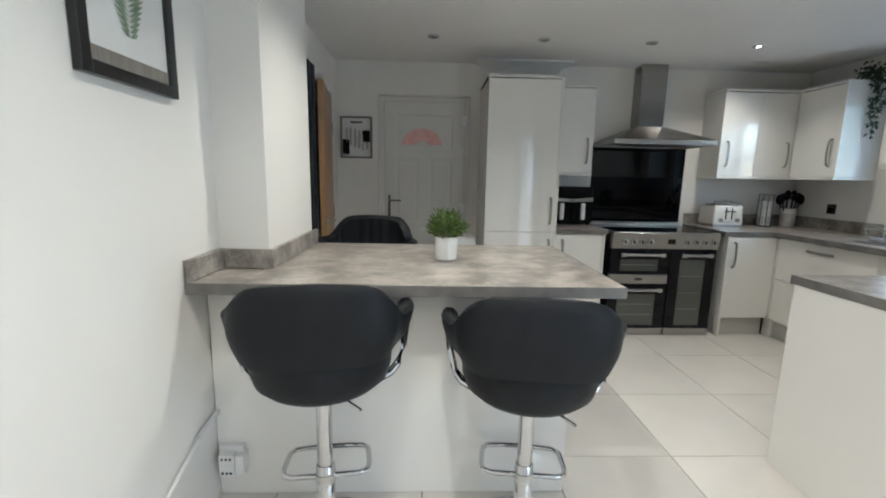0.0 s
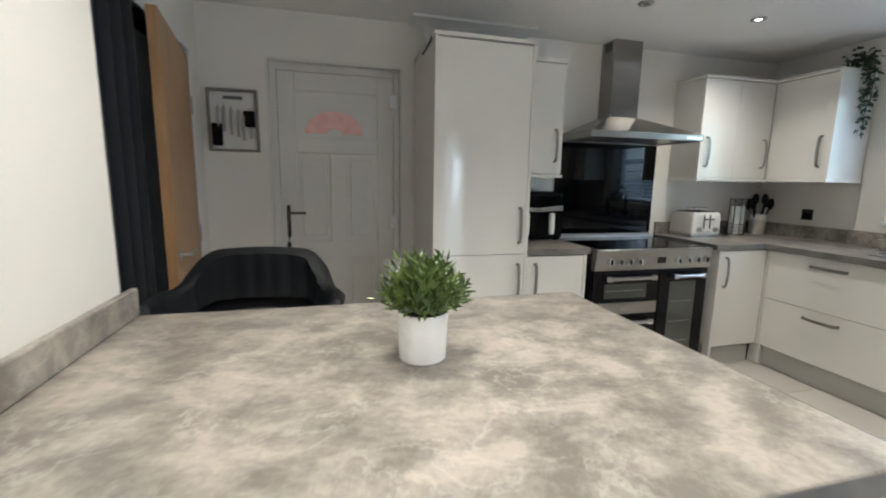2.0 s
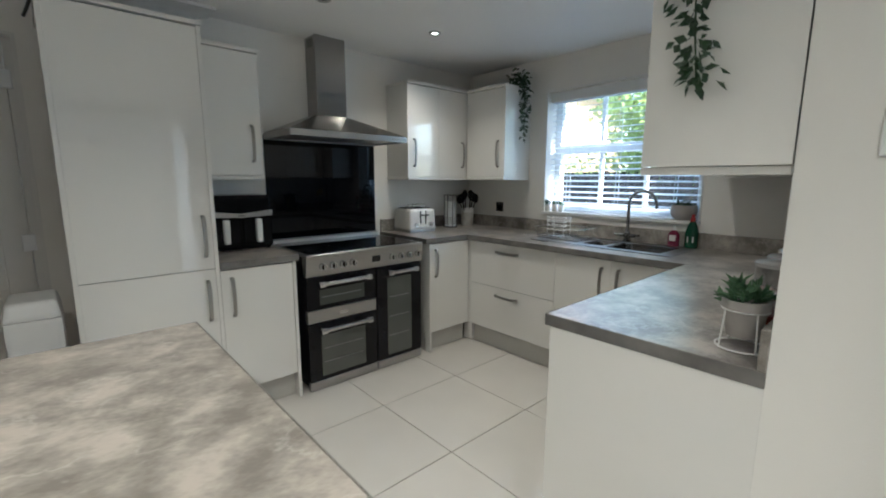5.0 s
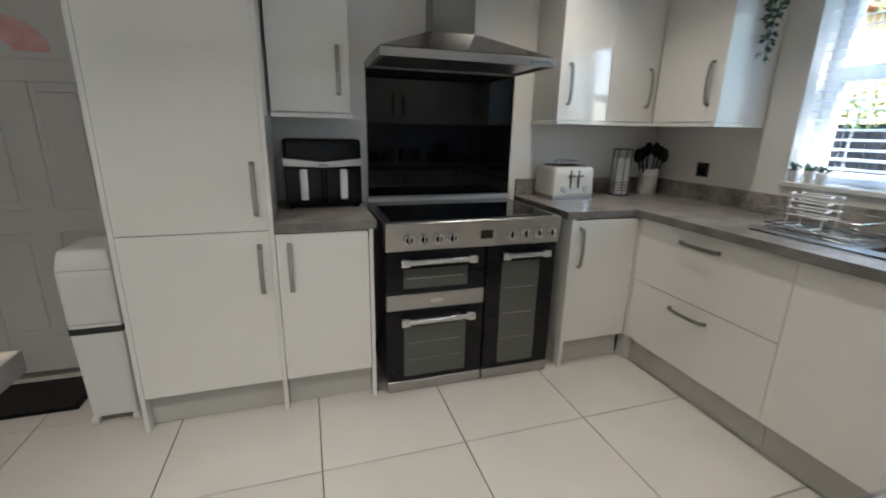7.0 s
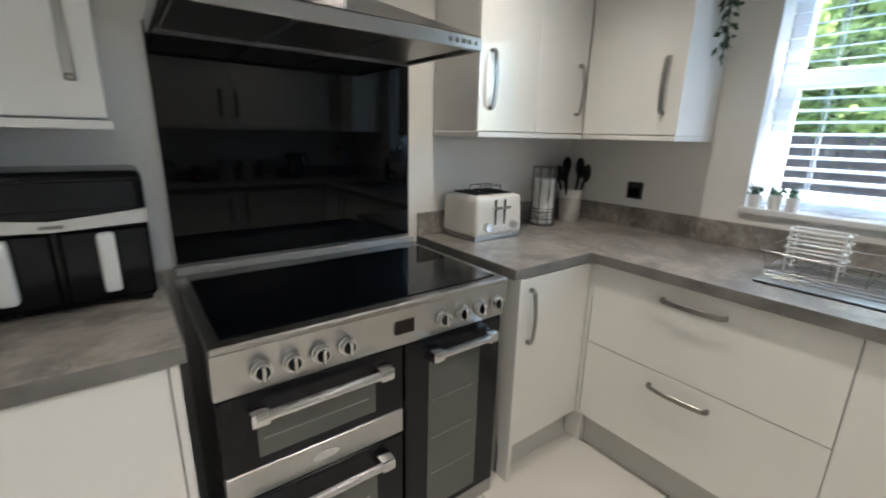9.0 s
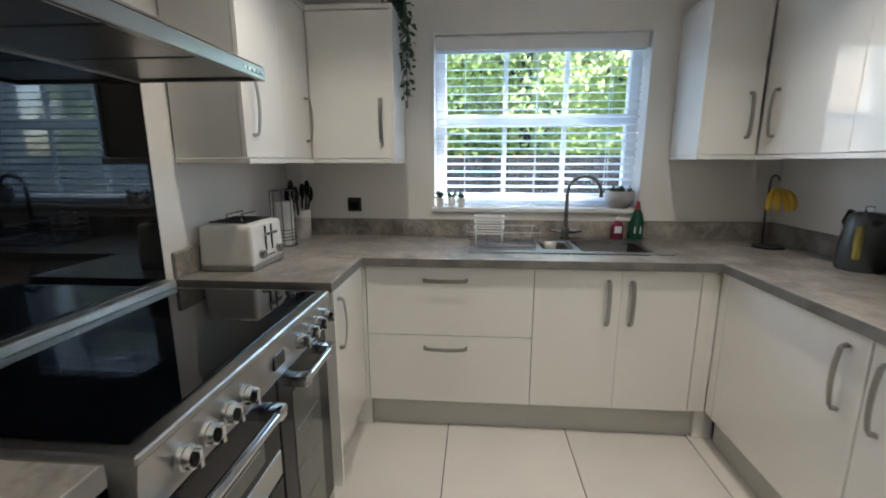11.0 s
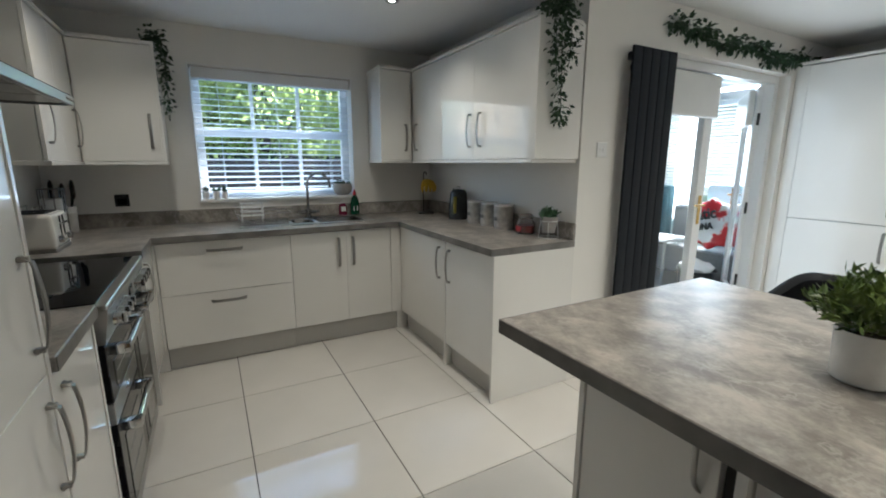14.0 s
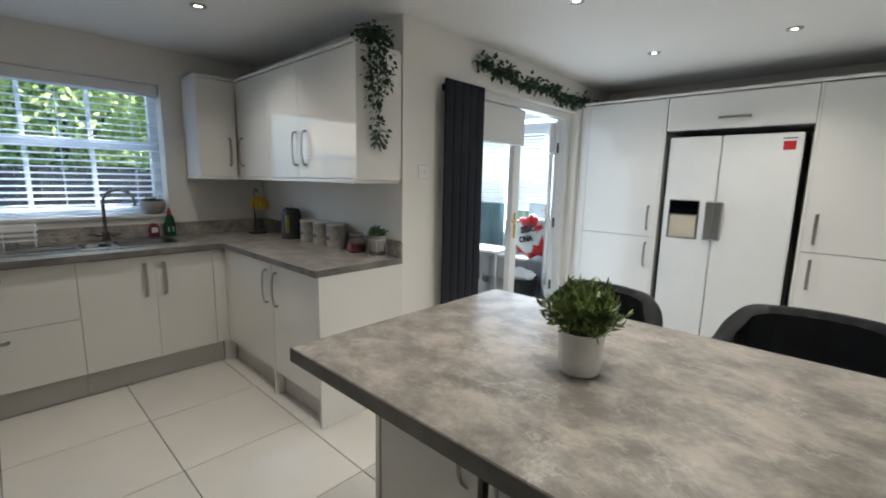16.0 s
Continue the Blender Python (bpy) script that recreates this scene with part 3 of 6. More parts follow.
solid("trim", [((1.617, SFY - 0.58, 0.0), (EX - 0.003, SFY - 0.003, 2.145))], M["gloss"], "gloss white filler panel beside the larder unit", "trim", bevel=0.001)

FO = (0.42, -1.4, 0)
fr = thing("fridge_freezer", FO, "white two-door fridge freezer with a water dispenser", "fridge freezer")
gbox(fr, "body", (-0.025, -1.70, 0.012), (0.875, -1.14, 1.815), FO, "black")
for xa, xb in ((0.49, 0.872), (-0.022, 0.484)):
    d = gbox(fr, "door", (xa, -1.138, 0.05), (xb, -1.085, 1.81), FO, "white", 0.008)
    hx = 0.515 if xa > 0.3 else 0.458
    gbox(d, "handle", (hx - 0.034, -1.084, 0.96), (hx + 0.034, -1.055, 1.28), FO, "steel", 0.01, "frosted silver pull handle")
    if xa > 0.3:
        gbox(d, "dispenser_frame", (0.595, -1.0855, 0.955), (0.83, -1.0815, 1.285), FO, "steel", 0.004, "silver framed water dispenser")
        gbox(d, "dispenser_panel", (0.603, -1.0813, 1.165), (0.822, -1.079, 1.277), FO, "blackglass", 0.002, "black dispenser control panel")
        gbox(d, "dispenser_recess", (0.612, -1.0813, 0.965), (0.812, -1.080, 1.155), FO, "dispenser", 0.001, "beige dispenser recess")
    else:
        gbox(d, "sticker", (0.02, -1.0845, 1.685), (0.095, -1.083, 1.75), FO, "sticker_red", 0.0, "red and black energy sticker")
        gbox(d, "sticker_bar", (0.015, -1.0845, 1.765), (0.10, -1.083, 1.775), FO, "ink", 0.0)

# ---- range cooker ----
CO = (2.09, 3.84, 0)
ck = thing("range_cooker", (2.065, 3.855, 0), "black and stainless steel range cooker with ceramic hob", "cooker")
CX0, CX1 = 1.63, 2.548
gbox(ck, "body", (CX0 + 0.004, 3.56, 0.03), (CX1 - 0.004, 4.13, 0.885), CO, "black", 0.003)
gbox(ck, "hob_frame", (CX0, 3.50, 0.886), (CX1, 4.13, 0.905), CO, "steel", 0.004)
gbox(ck, "hob_glass", (CX0 + 0.03, 3.535, 0.9055), (CX1 - 0.03, 4.085, 0.9095), CO, "blackglass", 0.0015, "black ceramic hob glass")
gbox(ck, "rear_trim", (CX0, 4.09, 0.906), (CX1, 4.13, 0.935), CO, "trimsteel", 0.004)
bm = bmesh.new()
va = [bm.verts.new((x - CO[0], y - CO[1], z)) for x in (CX0, CX1) for y, z in ((3.56, 0.765), (3.518, 0.765), (3.500, 0.888), (3.56, 0.888))]
for q in ((0, 1, 2, 3), (7, 6, 5, 4), (0, 4, 5, 1), (1, 5, 6, 2), (2, 6, 7, 3), (3, 7, 4, 0)):
    bm.faces.new([va[k] for k in q])
panel = part("control_panel", bm, M["steel"], ck)
knob = bmesh.new()
bm_cyl(knob, (0, 0, 0), 0.026, 0.025, -0.010, 28, "y")
bm_cyl(knob, (0, -0.010, 0), 0.0225, 0.0215, -0.016, 28, "y")
bm_box(knob, (-0.0045, -0.040, -0.020), (0.0045, -0.012, 0.020), 0.002)
knob_mesh = finish(knob, "knob", M["chrome"], True)
dial_mesh = finish(bm_cyl(bmesh.new(), (0, -0.0262, 0), 0.0165, 0.0155, -0.003, 24, "y"), "dial_face", M["blackplastic"], True)
for kx in (1.735, 1.808, 1.880, 1.952, 2.268, 2.345, 2.420, 2.495):
    k = part("knob", knob_mesh, None, ck, "chrome control knob")
    k.location = (kx - CO[0], 3.505 - CO[1], 0.826)
    part("dial_face", dial_mesh, None, k, "black dial face")
    gbox(k, "index_mark", (-0.003, 0.003, 0.030), (0.003, 0.006, 0.038), (0, 0, 0), "ink", 0.0)
gbox(ck, "clock", (2.105, 3.502, 0.808), (2.168, 3.512, 0.850), CO, "display", 0.001, "dark digital clock display")
for x0, x1, z0, z1, rk in ((1.632, 2.140, 0.545, 0.758, 1), (1.632, 2.140, 0.065, 0.455, 2), (2.150, 2.546, 0.065, 0.758, 3)):
    d = gbox(ck, "oven_door", (x0, 3.522, z0), (x1, 3.56, z1), CO, "black", 0.003)
    gy1 = z1 - 0.085
    gbox(d, "oven_window", (x0 + 0.085, 3.5195, z0 + 0.028), (x1 - 0.095, 3.524, gy1), CO, "ovenglass", 0.001, "smoked grey oven window")
    for k in range(rk):
        zz = z0 + 0.028 + (gy1 - z0 - 0.028) * (k + 1) / (rk + 1.0)
        gbox(d, "rack_line", (x0 + 0.10, 3.5183, zz), (x1 - 0.12, 3.5193, zz + 0.004), CO, "rack", 0.0)
    hb = bmesh.new()
    bm_tube(hb, [(x0 + 0.075 - CO[0], 3.472 - CO[1], z1 - 0.040), (x1 - 0.075 - CO[0], 3.472 - CO[1], z1 - 0.040)], 0.0135, 12)
    for hx in (x0 + 0.085, x1 - 0.085):
        bm_box(hb, (hx - 0.022 - CO[0], 3.460 - CO[1], z1 - 0.058), (hx + 0.022 - CO[0], 3.523 - CO[1], z1 - 0.022), 0.009, 2)
    part("handle", hb, M["chrome"], d, "thick chrome oven handle", True)
gbox(ck, "badge_strip", (1.634, 3.523, 0.460), (2.140, 3.56, 0.541), CO, "steel", 0.002)
bm = bmesh.new()
bm_cyl(bm, (1.887 - CO[0], 3.5235 - CO[1], 0.50), 0.04, 0.038, -0.004, 24, "y")
for v in bm.verts:
    v.co.z = 0.50 + (v.co.z - 0.50) * 0.32
part("badge", bm, M["chrome"], ck)
for x0, x1 in ((1.632, 2.140), (2.150, 2.546)):
    gbox(ck, "kick_strip", (x0, 3.524, 0.004), (x1, 3.56, 0.062), CO, "steel", 0.002)

SB = (2.066, NY, 0.937)
sb = thing("splashback", SB, "black glass splashback behind the hob", "splashback")
gbox(sb, "glass_panel", (1.616, NY - 0.008, 0.937), (2.515, NY - 0.002, 1.672), SB, "blackglass", 0.001)
gbox(sb, "edge_strip", (2.5155, NY - 0.0085, 0.937), (2.5195, NY - 0.001, 1.672), SB, "trimsteel", 0.0005, "thin pale edge strip")
gbox(sb, "edge_strip", (1.6115, NY - 0.0085, 0.937), (1.6155, NY - 0.001, 1.672), SB, "trimsteel", 0.0005, "thin pale edge strip")

HO = (2.11, 3.90, 1.62)
hood = thing("cooker_hood", HO, "brushed steel chimney cooker hood", "cooker hood")
HX0, HX1, HY0, HZ = 1.62, 2.515, 3.69, 1.638


def frustum(parent, name, lo, hi, o, material):
    b = bmesh.new()
    r = []
    for (xa, xb, ya, yb, z) in (lo, hi):
        r.append([b.verts.new((x - o[0], y - o[1], z - o[2])) for x, y in ((xa, ya), (xb, ya), (xb, yb), (xa, yb))])
    for k in range(4):
        b.faces.new((r[0][k], r[0][(k + 1) % 4], r[1][(k + 1) % 4], r[1][k]))
    b.faces.new(r[0]), b.faces.new(r[1])
    bmesh.ops.bevel(b, geom=b.edges[:], offset=0.003, segments=2, affect="EDGES")
    return part(name, b, M[material], parent)


canopy = frustum(hood, "canopy", (HX0, HX1, HY0, 4.148, HZ + 0.043), (1.935, 2.205, 3.975, 4.148, 1.815), HO, "hood")
for a, b in (((HX0, HY0, HZ), (HX1, HY0 + 0.018, HZ + 0.042)), ((HX0, 4.13, HZ), (HX1, 4.148, HZ + 0.042)), ((HX0, HY0 + 0.018, HZ), (HX0 + 0.018, 4.13, HZ + 0.042)), ((HX1 - 0.018, HY0 + 0.018, HZ), (HX1, 4.13, HZ + 0.042))):
    gbox(hood, "rim", a, b, HO, "steel", 0.003)
for k in range(3):
    gbox(hood, "filter", (HX0 + 0.03 + k * 0.278, HY0 + 0.04, HZ + 0.008), (HX0 + 0.297 + k * 0.278, 4.11, HZ + 0.02), HO, "bezel", 0.003, "grey metal grease filter")
for k in range(5):
    gbox(hood, "button", (2.375 + k * 0.026, HY0 - 0.004, HZ + 0.014), (2.389 + k * 0.026, HY0 + 0.001, HZ + 0.028), HO, "chrome", 0.002)
gbox(hood, "chimney", (1.955, 3.99, 1.818), (2.187, 4.148, CEIL - 0.001), HO, "hood", 0.002)
for k in range(4):
    gbox(hood, "vent_slot", (1.9535, 4.02, 2.29 + k * 0.014), (1.956, 4.11, 2.296 + k * 0.014), HO, "dark", 0.0)

# ---- window ----
win = thing("window_1", (WINX, (WY0 + WY1) / 2, WZ0), "white plastic window with glazing bars and a deep sill", "window", kind="structure")
VO = (WINX, (WY0 + WY1) / 2, WZ0)
FX0, FX1 = WINX + 0.13, WINX + 0.19
for a, b in (((FX0, WY0, WZ0), (FX1, WY0 + 0.06, WZ1)), ((FX0, WY1 - 0.06, WZ0), (FX1, WY1, WZ1)), ((FX0, WY0 + 0.06, WZ0), (FX1, WY1 - 0.06, WZ0 + 0.06)), ((FX0, WY0 + 0.06, WZ1 - 0.06), (FX1, WY1 - 0.06, WZ1)), ((FX0 - 0.01, WY0 + 0.06, 1.585), (FX1, WY1 - 0.06, 1.655))):
    gbox(win, "window_frame", a, b, VO, "upvc", 0.004)
for k in (1, 2):
    yb = WY0 + 0.06 + (WY1 - WY0 - 0.12) * k / 3
    for z0, z1 in ((WZ0 + 0.06, 1.585), (1.655, WZ1 - 0.06)):
        gbox(win, "glazing_bar", (FX0 + 0.01, yb - 0.013, z0), (FX1 - 0.01, yb + 0.013, z1), VO, "upvc", 0.003)
for z0, z1 in ((WZ0 + 0.06, 1.585), (1.655, WZ1 - 0.06)):
    for k in range(3):
        ya = WY0 + 0.06 + (WY1 - WY0 - 0.12) * k / 3
        p = gbox(win, "pane", (FX0 + 0.028, ya, z0), (FX0 + 0.032, ya + (WY1 - WY0 - 0.12) / 3, z1), VO, "clear", 0.0)
        p.visible_shadow = False
gbox(win, "window_sill", (WINX - 0.03, WY0 - 0.015, WZ0 - 0.022), (FX0, WY1 + 0.015, WZ0 + 0.004), VO, "trim", 0.004)
for a, b in (((WINX - 0.006, WY0 - 0.012, WZ0 + 0.005), (WINX + 0.001, WY0, WZ1 + 0.015)), ((WINX - 0.006, WY1, WZ0 + 0.005), (WINX + 0.001, WY1 + 0.012, WZ1 + 0.015)), ((WINX - 0.006, WY0, WZ1), (WINX + 0.001, WY1, WZ1 + 0.015))):
    gbox(win, "reveal_trim", a, b, VO, "trim", 0.001)

bl = thing("venetian_blind", VO, "white venetian blind with tilted slats, lowered over the window", "blind")
gbox(bl, "headrail", (WINX + 0.025, WY0 + 0.008, WZ1 - 0.082), (WINX + 0.10, WY1 - 0.008, WZ1 - 0.004), VO, "upvc", 0.004)
slat_bm = bmesh.new()
rows_ = []
for k in range(5):
    u = (k / 4 - 0.5) * 0.05
    rows_.append([slat_bm.verts.new((u, y, 0.004 * (1 - (u / 0.025) ** 2))) for y in (-(WY1 - WY0) / 2 + 0.012, (WY1 - WY0) / 2 - 0.012)])
for a, b in zip(rows_, rows_[1:]):
    slat_bm.faces.new((a[0], a[1], b[1], b[0]))
bmesh.ops.solidify(slat_bm, geom=slat_bm.faces[:], thickness=0.0025)
slat_mesh = finish(slat_bm, "slat", M["slat"], True)
nsl = 20
for k in range(nsl):
    z = WZ0 + 0.035 + (WZ1 - 0.09 - WZ0 - 0.035) * k / (nsl - 1)
    s = part("slat", slat_mesh, None, bl)
    s.matrix_basis = pose(0.07, 0, z - WZ0, 0, -13 + 1.5 * math.sin(k * 2.1), 0)
gbox(bl, "bottom_rail", (WINX + 0.045, WY0 + 0.012, WZ0 + 0.008), (WINX + 0.095, WY1 - 0.012, WZ0 + 0.026), VO, "slat", 0.004)
for y in (WY0 + 0.18, (WY0 + WY1) / 2, WY1 - 0.18):
    for dx in (0.043, 0.097):
        gbox(bl, "ladder_cord", (WINX + dx - 0.001, y - 0.0015, WZ0 + 0.02), (WINX + dx + 0.001, y + 0.0015, WZ1 - 0.07), VO, "slat", 0.0)

# ---- front door ----
DO = (0.0, NY + 0.1, 0)
fd = thing("door_1", DO, "closed white panelled front door with a pink fanlight", "door", kind="structure")
for a, b in (((DX0, NY + 0.06, 0), (DX0 + 0.05, NY + 0.13, DZ)), ((DX1 - 0.05, NY + 0.06, 0), (DX1, NY + 0.13, DZ)), ((DX0 + 0.05, NY + 0.06, DZ - 0.055), (DX1 - 0.05, NY + 0.13, DZ))):
    gbox(fd, "door_frame", a, b, DO, "door", 0.004)
LX0, LX1 = DX0 + 0.052, DX1 - 0.052
gbox(fd, "threshold", (DX0, NY + 0.05, 0.0), (DX1, NY + 0.14, 0.0095), DO, "bezel", 0.002, "metal door threshold")
leaf = gbox(fd, "door_leaf", (LX0, NY + 0.085, 0.01), (LX1, NY + 0.125, DZ - 0.058), DO, "door", 0.003)
y0 = NY + 0.085
for x0, x1, z0, z1 in ((LX0, LX0 + 0.11, 0.02, 2.02), (LX1 - 0.11, LX1, 0.02, 2.02)):
    gbox(leaf, "stile", (x0, y0 - 0.012, z0), (x1, y0 + 0.001, z1), DO, "door", 0.004)
for z0, z1 in ((0.02, 0.22), (0.78, 0.90), (1.50, 1.60), (1.90, 2.02)):
    gbox(leaf, "rail", (LX0 + 0.11, y0 - 0.011, z0), (LX1 - 0.11, y0 + 0.001, z1), DO, "door", 0.004)
gbox(leaf, "stile", (-0.045, y0 - 0.0105, 0.22), (0.065, y0 + 0.001, 1.5), DO, "door", 0.004)
for x0, x1 in ((LX0 + 0.135, -0.07), (0.09, LX1 - 0.135)):
    for z0, z1 in ((0.26, 0.74), (0.94, 1.46)):
        gbox(leaf, "raised_panel", (x0, y0 - 0.008, z0), (x1, y0 + 0.001, z1), DO, "door", 0.006)
bm = bmesh.new()
out = [(0.19 * math.cos(a) - 0.01, 0.15 * math.sin(a) + 1.632) for a in [math.pi * k / 20 for k in range(21)]]
inn = [(0.05 * math.cos(a) - 0.01, 0.035 * math.sin(a) + 1.632) for a in [math.pi - math.pi * k / 8 for k in range(9)]]
bm.faces.new([bm.verts.new((x - DO[0], y0 - 0.004 - DO[1], z)) for x, z in out + inn])
r = bmesh.ops.extrude_face_region(bm, geom=bm.faces[:])
for v in [g for g in r["geom"] if isinstance(g, bmesh.types.BMVert)]:
    v.co.y += 0.005
part("fanlight", bm, M["pink"], leaf, "pink obscured fanlight glass, its daylight put into the paler colour")
hp = bmesh.new()
bm_box(hp, (LX0 + 0.034 - DO[0], y0 - 0.022 - DO[1], 0.93), (LX0 + 0.058 - DO[0], y0 - 0.012 - DO[1], 1.15), 0.006)
bm_tube(hp, [(LX0 + 0.046 - DO[0], y0 - 0.02 - DO[1], 1.10), (LX0 + 0.046 - DO[0], y0 - 0.06 - DO[1], 1.10), (LX0 + 0.16 - DO[0], y0 - 0.06 - DO[1], 1.10)], 0.009, 10)
part("door_handle", hp, M["gunmetal"], leaf, "slim dark metal lever handle", True)
kh = bmesh.new()
bm_tube(kh, [(LX0 + 0.046 - DO[0], y0 - 0.028 - DO[1], 0.965), (LX0 + 0.043 - DO[0], y0 - 0.032 - DO[1], 0.90)], 0.004, 6)
bm_box(kh, (LX0 + 0.030 - DO[0], y0 - 0.040 - DO[1], 0.835), (LX0 + 0.056 - DO[0], y0 - 0.028 - DO[1], 0.90), 0.005, 2)
part("key", kh, M["frame_black"], leaf, "dark key and fob hanging in the lock", True)
for z in (0.35, 1.03, 1.86):
    gbox(fd, "hinge", (DX1 - 0.085, NY + 0.045, z - 0.045), (DX1 - 0.03, NY + 0.062, z + 0.045), DO, "upvc", 0.004)
solid("trim", [((DX0 - 0.004, NY - 0.003, 0), (DX0 + 0.012, NY + 0.055, DZ)), ((DX1 - 0.012, NY - 0.003, 0), (DX1 + 0.004, NY + 0.055, DZ)), ((DX0 + 0.012, NY - 0.003, DZ - 0.012), (DX1 - 0.012, NY + 0.055, DZ + 0.004))], M["door"], "white lining round the front door", "trim", bevel=0.001)

# ---- oak door, radiator niche ----
od = thing("door_2", pose(-0.815, 3.925, 0.006, 0, 0, 8.5), "oak veneer door standing slightly open, with a steel lever", "door", kind="structure")
block("door_leaf", (-0.02, -0.78, 0), (0.02, 0.0, 1.98), M["oak"], od, 0.002)
hl = bmesh.new()
bm_cyl(hl, (0.02, -0.72, 0.985), 0.026, 0.026, 0.008, 20, "x")
bm_tube(hl, [(0.028, -0.72, 0.985), (0.065, -0.72, 0.985), (0.07, -0.71, 0.985), (0.07, -0.60, 0.985)], 0.009, 10)
part("door_handle", hl, M["steel"], od, "satin steel lever handle", True)
for z in (0.25, 1.0, 1.72):
    block("hinge", (0.018, -0.012, z - 0.05), (0.03, 0.004, z + 0.05), M["steel"], od, 0.002)
solid("trim", [((-0.925, 3.06, 0), (-0.785, 3.12, 2.06)), ((-0.925, 3.93, 0), (-0.785, 3.985, 2.06)), ((-0.925, 3.12, 2.02), (-0.785, 3.93, 2.08))], M["trim"], "white architrave round the oak door", "trim", bevel=0.003)


def radiator(m, w, h, n, label):
    """A vertical flat-panel radiator against a wall behind it (+y)."""
    t = thing("radiator", m, label, "radiator", "vertical radiators")
    pw = w / n
    pb = bm_box(bmesh.new(), (0.003, 0, 0), (pw - 0.003, 0.018, h), 0.004, 2)
    pm = finish(pb, "radiator_panel", M["anthracite"], True)
    for k in range(n):
        p = part("radiator_panel", pm, None, t)
        p.location = (k * pw, 0, 0)
    for z in (0.03, h - 0.075):
        block("manifold", (0.006, 0.019, z), (w - 0.006, 0.052, z + 0.045), M["anthracite"], t, 0.006)
    for z in (0.12, h - 0.12):
        for x in (0.08, w - 0.08):
            block("bracket", (x - 0.015, 0.052, z), (x + 0.015, 0.075, z + 0.03), M["anthracite"], t)
    return t


radiator(pose(-0.66, 2.45, 0.20, 0, 0, 90), 0.42, 1.80, 5, "tall anthracite vertical radiator beside the oak door")
radiator(pose(EX - 0.08, 0.957, 0.24, 0, 0, -90), 0.40, 1.81, 5, "tall anthracite vertical radiator beside the patio doors")

# ---- patio doors and conservatory ----
PO = (1.83, -0.22, 0)
pd = thing("door_3", PO, "white glazed patio doors, one leaf open into a conservatory", "door", kind="structure")
for a, b in (((1.79, 0.60, 0), (1.87, 0.66, OZ)), ((1.79, -1.03, 0), (1.87, -0.97, OZ)), ((1.79, -0.97, OZ - 0.06), (1.87, 0.60, OZ))):
    gbox(pd, "door_frame", a, b, PO, "upvc", 0.004)


def glazed_leaf(parent, m, w, h):
    """A glazed leaf hinged at the origin, reaching along +y."""
    bm = bmesh.new()
    for a, b in (((-0.03, 0, 0), (0.03, 0.10, h)), ((-0.03, w - 0.10, 0), (0.03, w, h)), ((-0.03, 0.10, 0), (0.03, w - 0.10, 0.16)), ((-0.03, 0.10, h - 0.10), (0.03, w - 0.10, h))):
        bm_box(bm, a, b, 0.005)
    lf = part("door_leaf", bm, M["upvc"], parent)
    lf.matrix_basis = m
    g = block("pane", (-0.006, 0.098, 0.158), (0.006, w - 0.098, h - 0.098), M["clear"], lf, 0.0)
    g.visible_shadow = False
    block("blind_cassette", (-0.085, 0.03, h - 0.31), (-0.035, w - 0.03, h - 0.02), M["white"], lf, 0.008, "white roller blind drawn up to the top")
    hb = bmesh.new()
    bm_box(hb, (-0.038, w - 0.065, 0.90), (-0.030, w - 0.035, 1.12), 0.003)
    bm_tube(hb, [(-0.038, w - 0.05, 1.05), (-0.07, w - 0.05, 1.05), (-0.07, w - 0.16, 1.05)], 0.008, 8)
    part("door_handle", hb, mat("brass", (0.60, 0.40, 0.13), 0.25, 1.0), lf, "brass lever handle", True)
    return lf


glazed_leaf(pd, pose(0, 0.60 + 0.22, 0.02, 0, 0, 180) @ Matrix.Diagonal((-1, 1, 1, 1)), 0.78, OZ - 0.085)
l2 = glazed_leaf(pd, pose(0.045, -0.965 + 0.22, 0.02, 0, 0, -146), 0.78, OZ - 0.085)
for z in (0.35, 1.0, 1.75):
    gbox(pd, "hinge", (1.868, -0.985, z - 0.05), (1.885, -0.955, z + 0.05), PO, "frame_black", 0.003)

CX, CY0 = 4.9, -2.45
solid("floor_conservatory", [((EX + 0.2, CY0 - 0.1, -0.15), (CX + 0.1, RY - 0.26, -0.002))], mat("grey_vinyl", (0.30, 0.29, 0.27), 0.35, var=0.08, scale=3), "grey floor of the conservatory", "floor")
solid("wall_conservatory", [((EX + 0.22, CY0 - 0.1, -0.1), (CX, CY0, 0.55)), ((CX, CY0 - 0.1, -0.1), (CX + 0.1, RY - 0.26, 0.55))], M["wall"], "low white conservatory wall under the glazing", "wall")
cw = thing("window_2", (3.3, CY0, 0.55), "white framed conservatory glazing with venetian blinds", "window", kind="structure")
KO = (3.3, CY0, 0.55)
for x in np.arange(1.93, CX + 0.01, 0.742):
    gbox(cw, "mullion", (x - 0.03, CY0 - 0.08, 0.55), (x + 0.03, CY0 - 0.02, 2.2), KO, "upvc", 0.004)
for y in np.arange(CY0 - 0.05, RY - 0.27, 0.68):
    gbox(cw, "mullion", (CX + 0.02, y - 0.03, 0.55), (CX + 0.08, y + 0.03, 2.2), KO, "upvc", 0.004)
for z0, z1 in ((0.55, 0.61), (2.14, 2.24)):
    gbox(cw, "transom", (1.93, CY0 - 0.079, z0), (CX + 0.07, CY0 - 0.021, z1), KO, "upvc", 0.003)
    gbox(cw, "transom", (CX + 0.021, CY0, z0), (CX + 0.079, RY - 0.27, z1), KO, "upvc", 0.003)
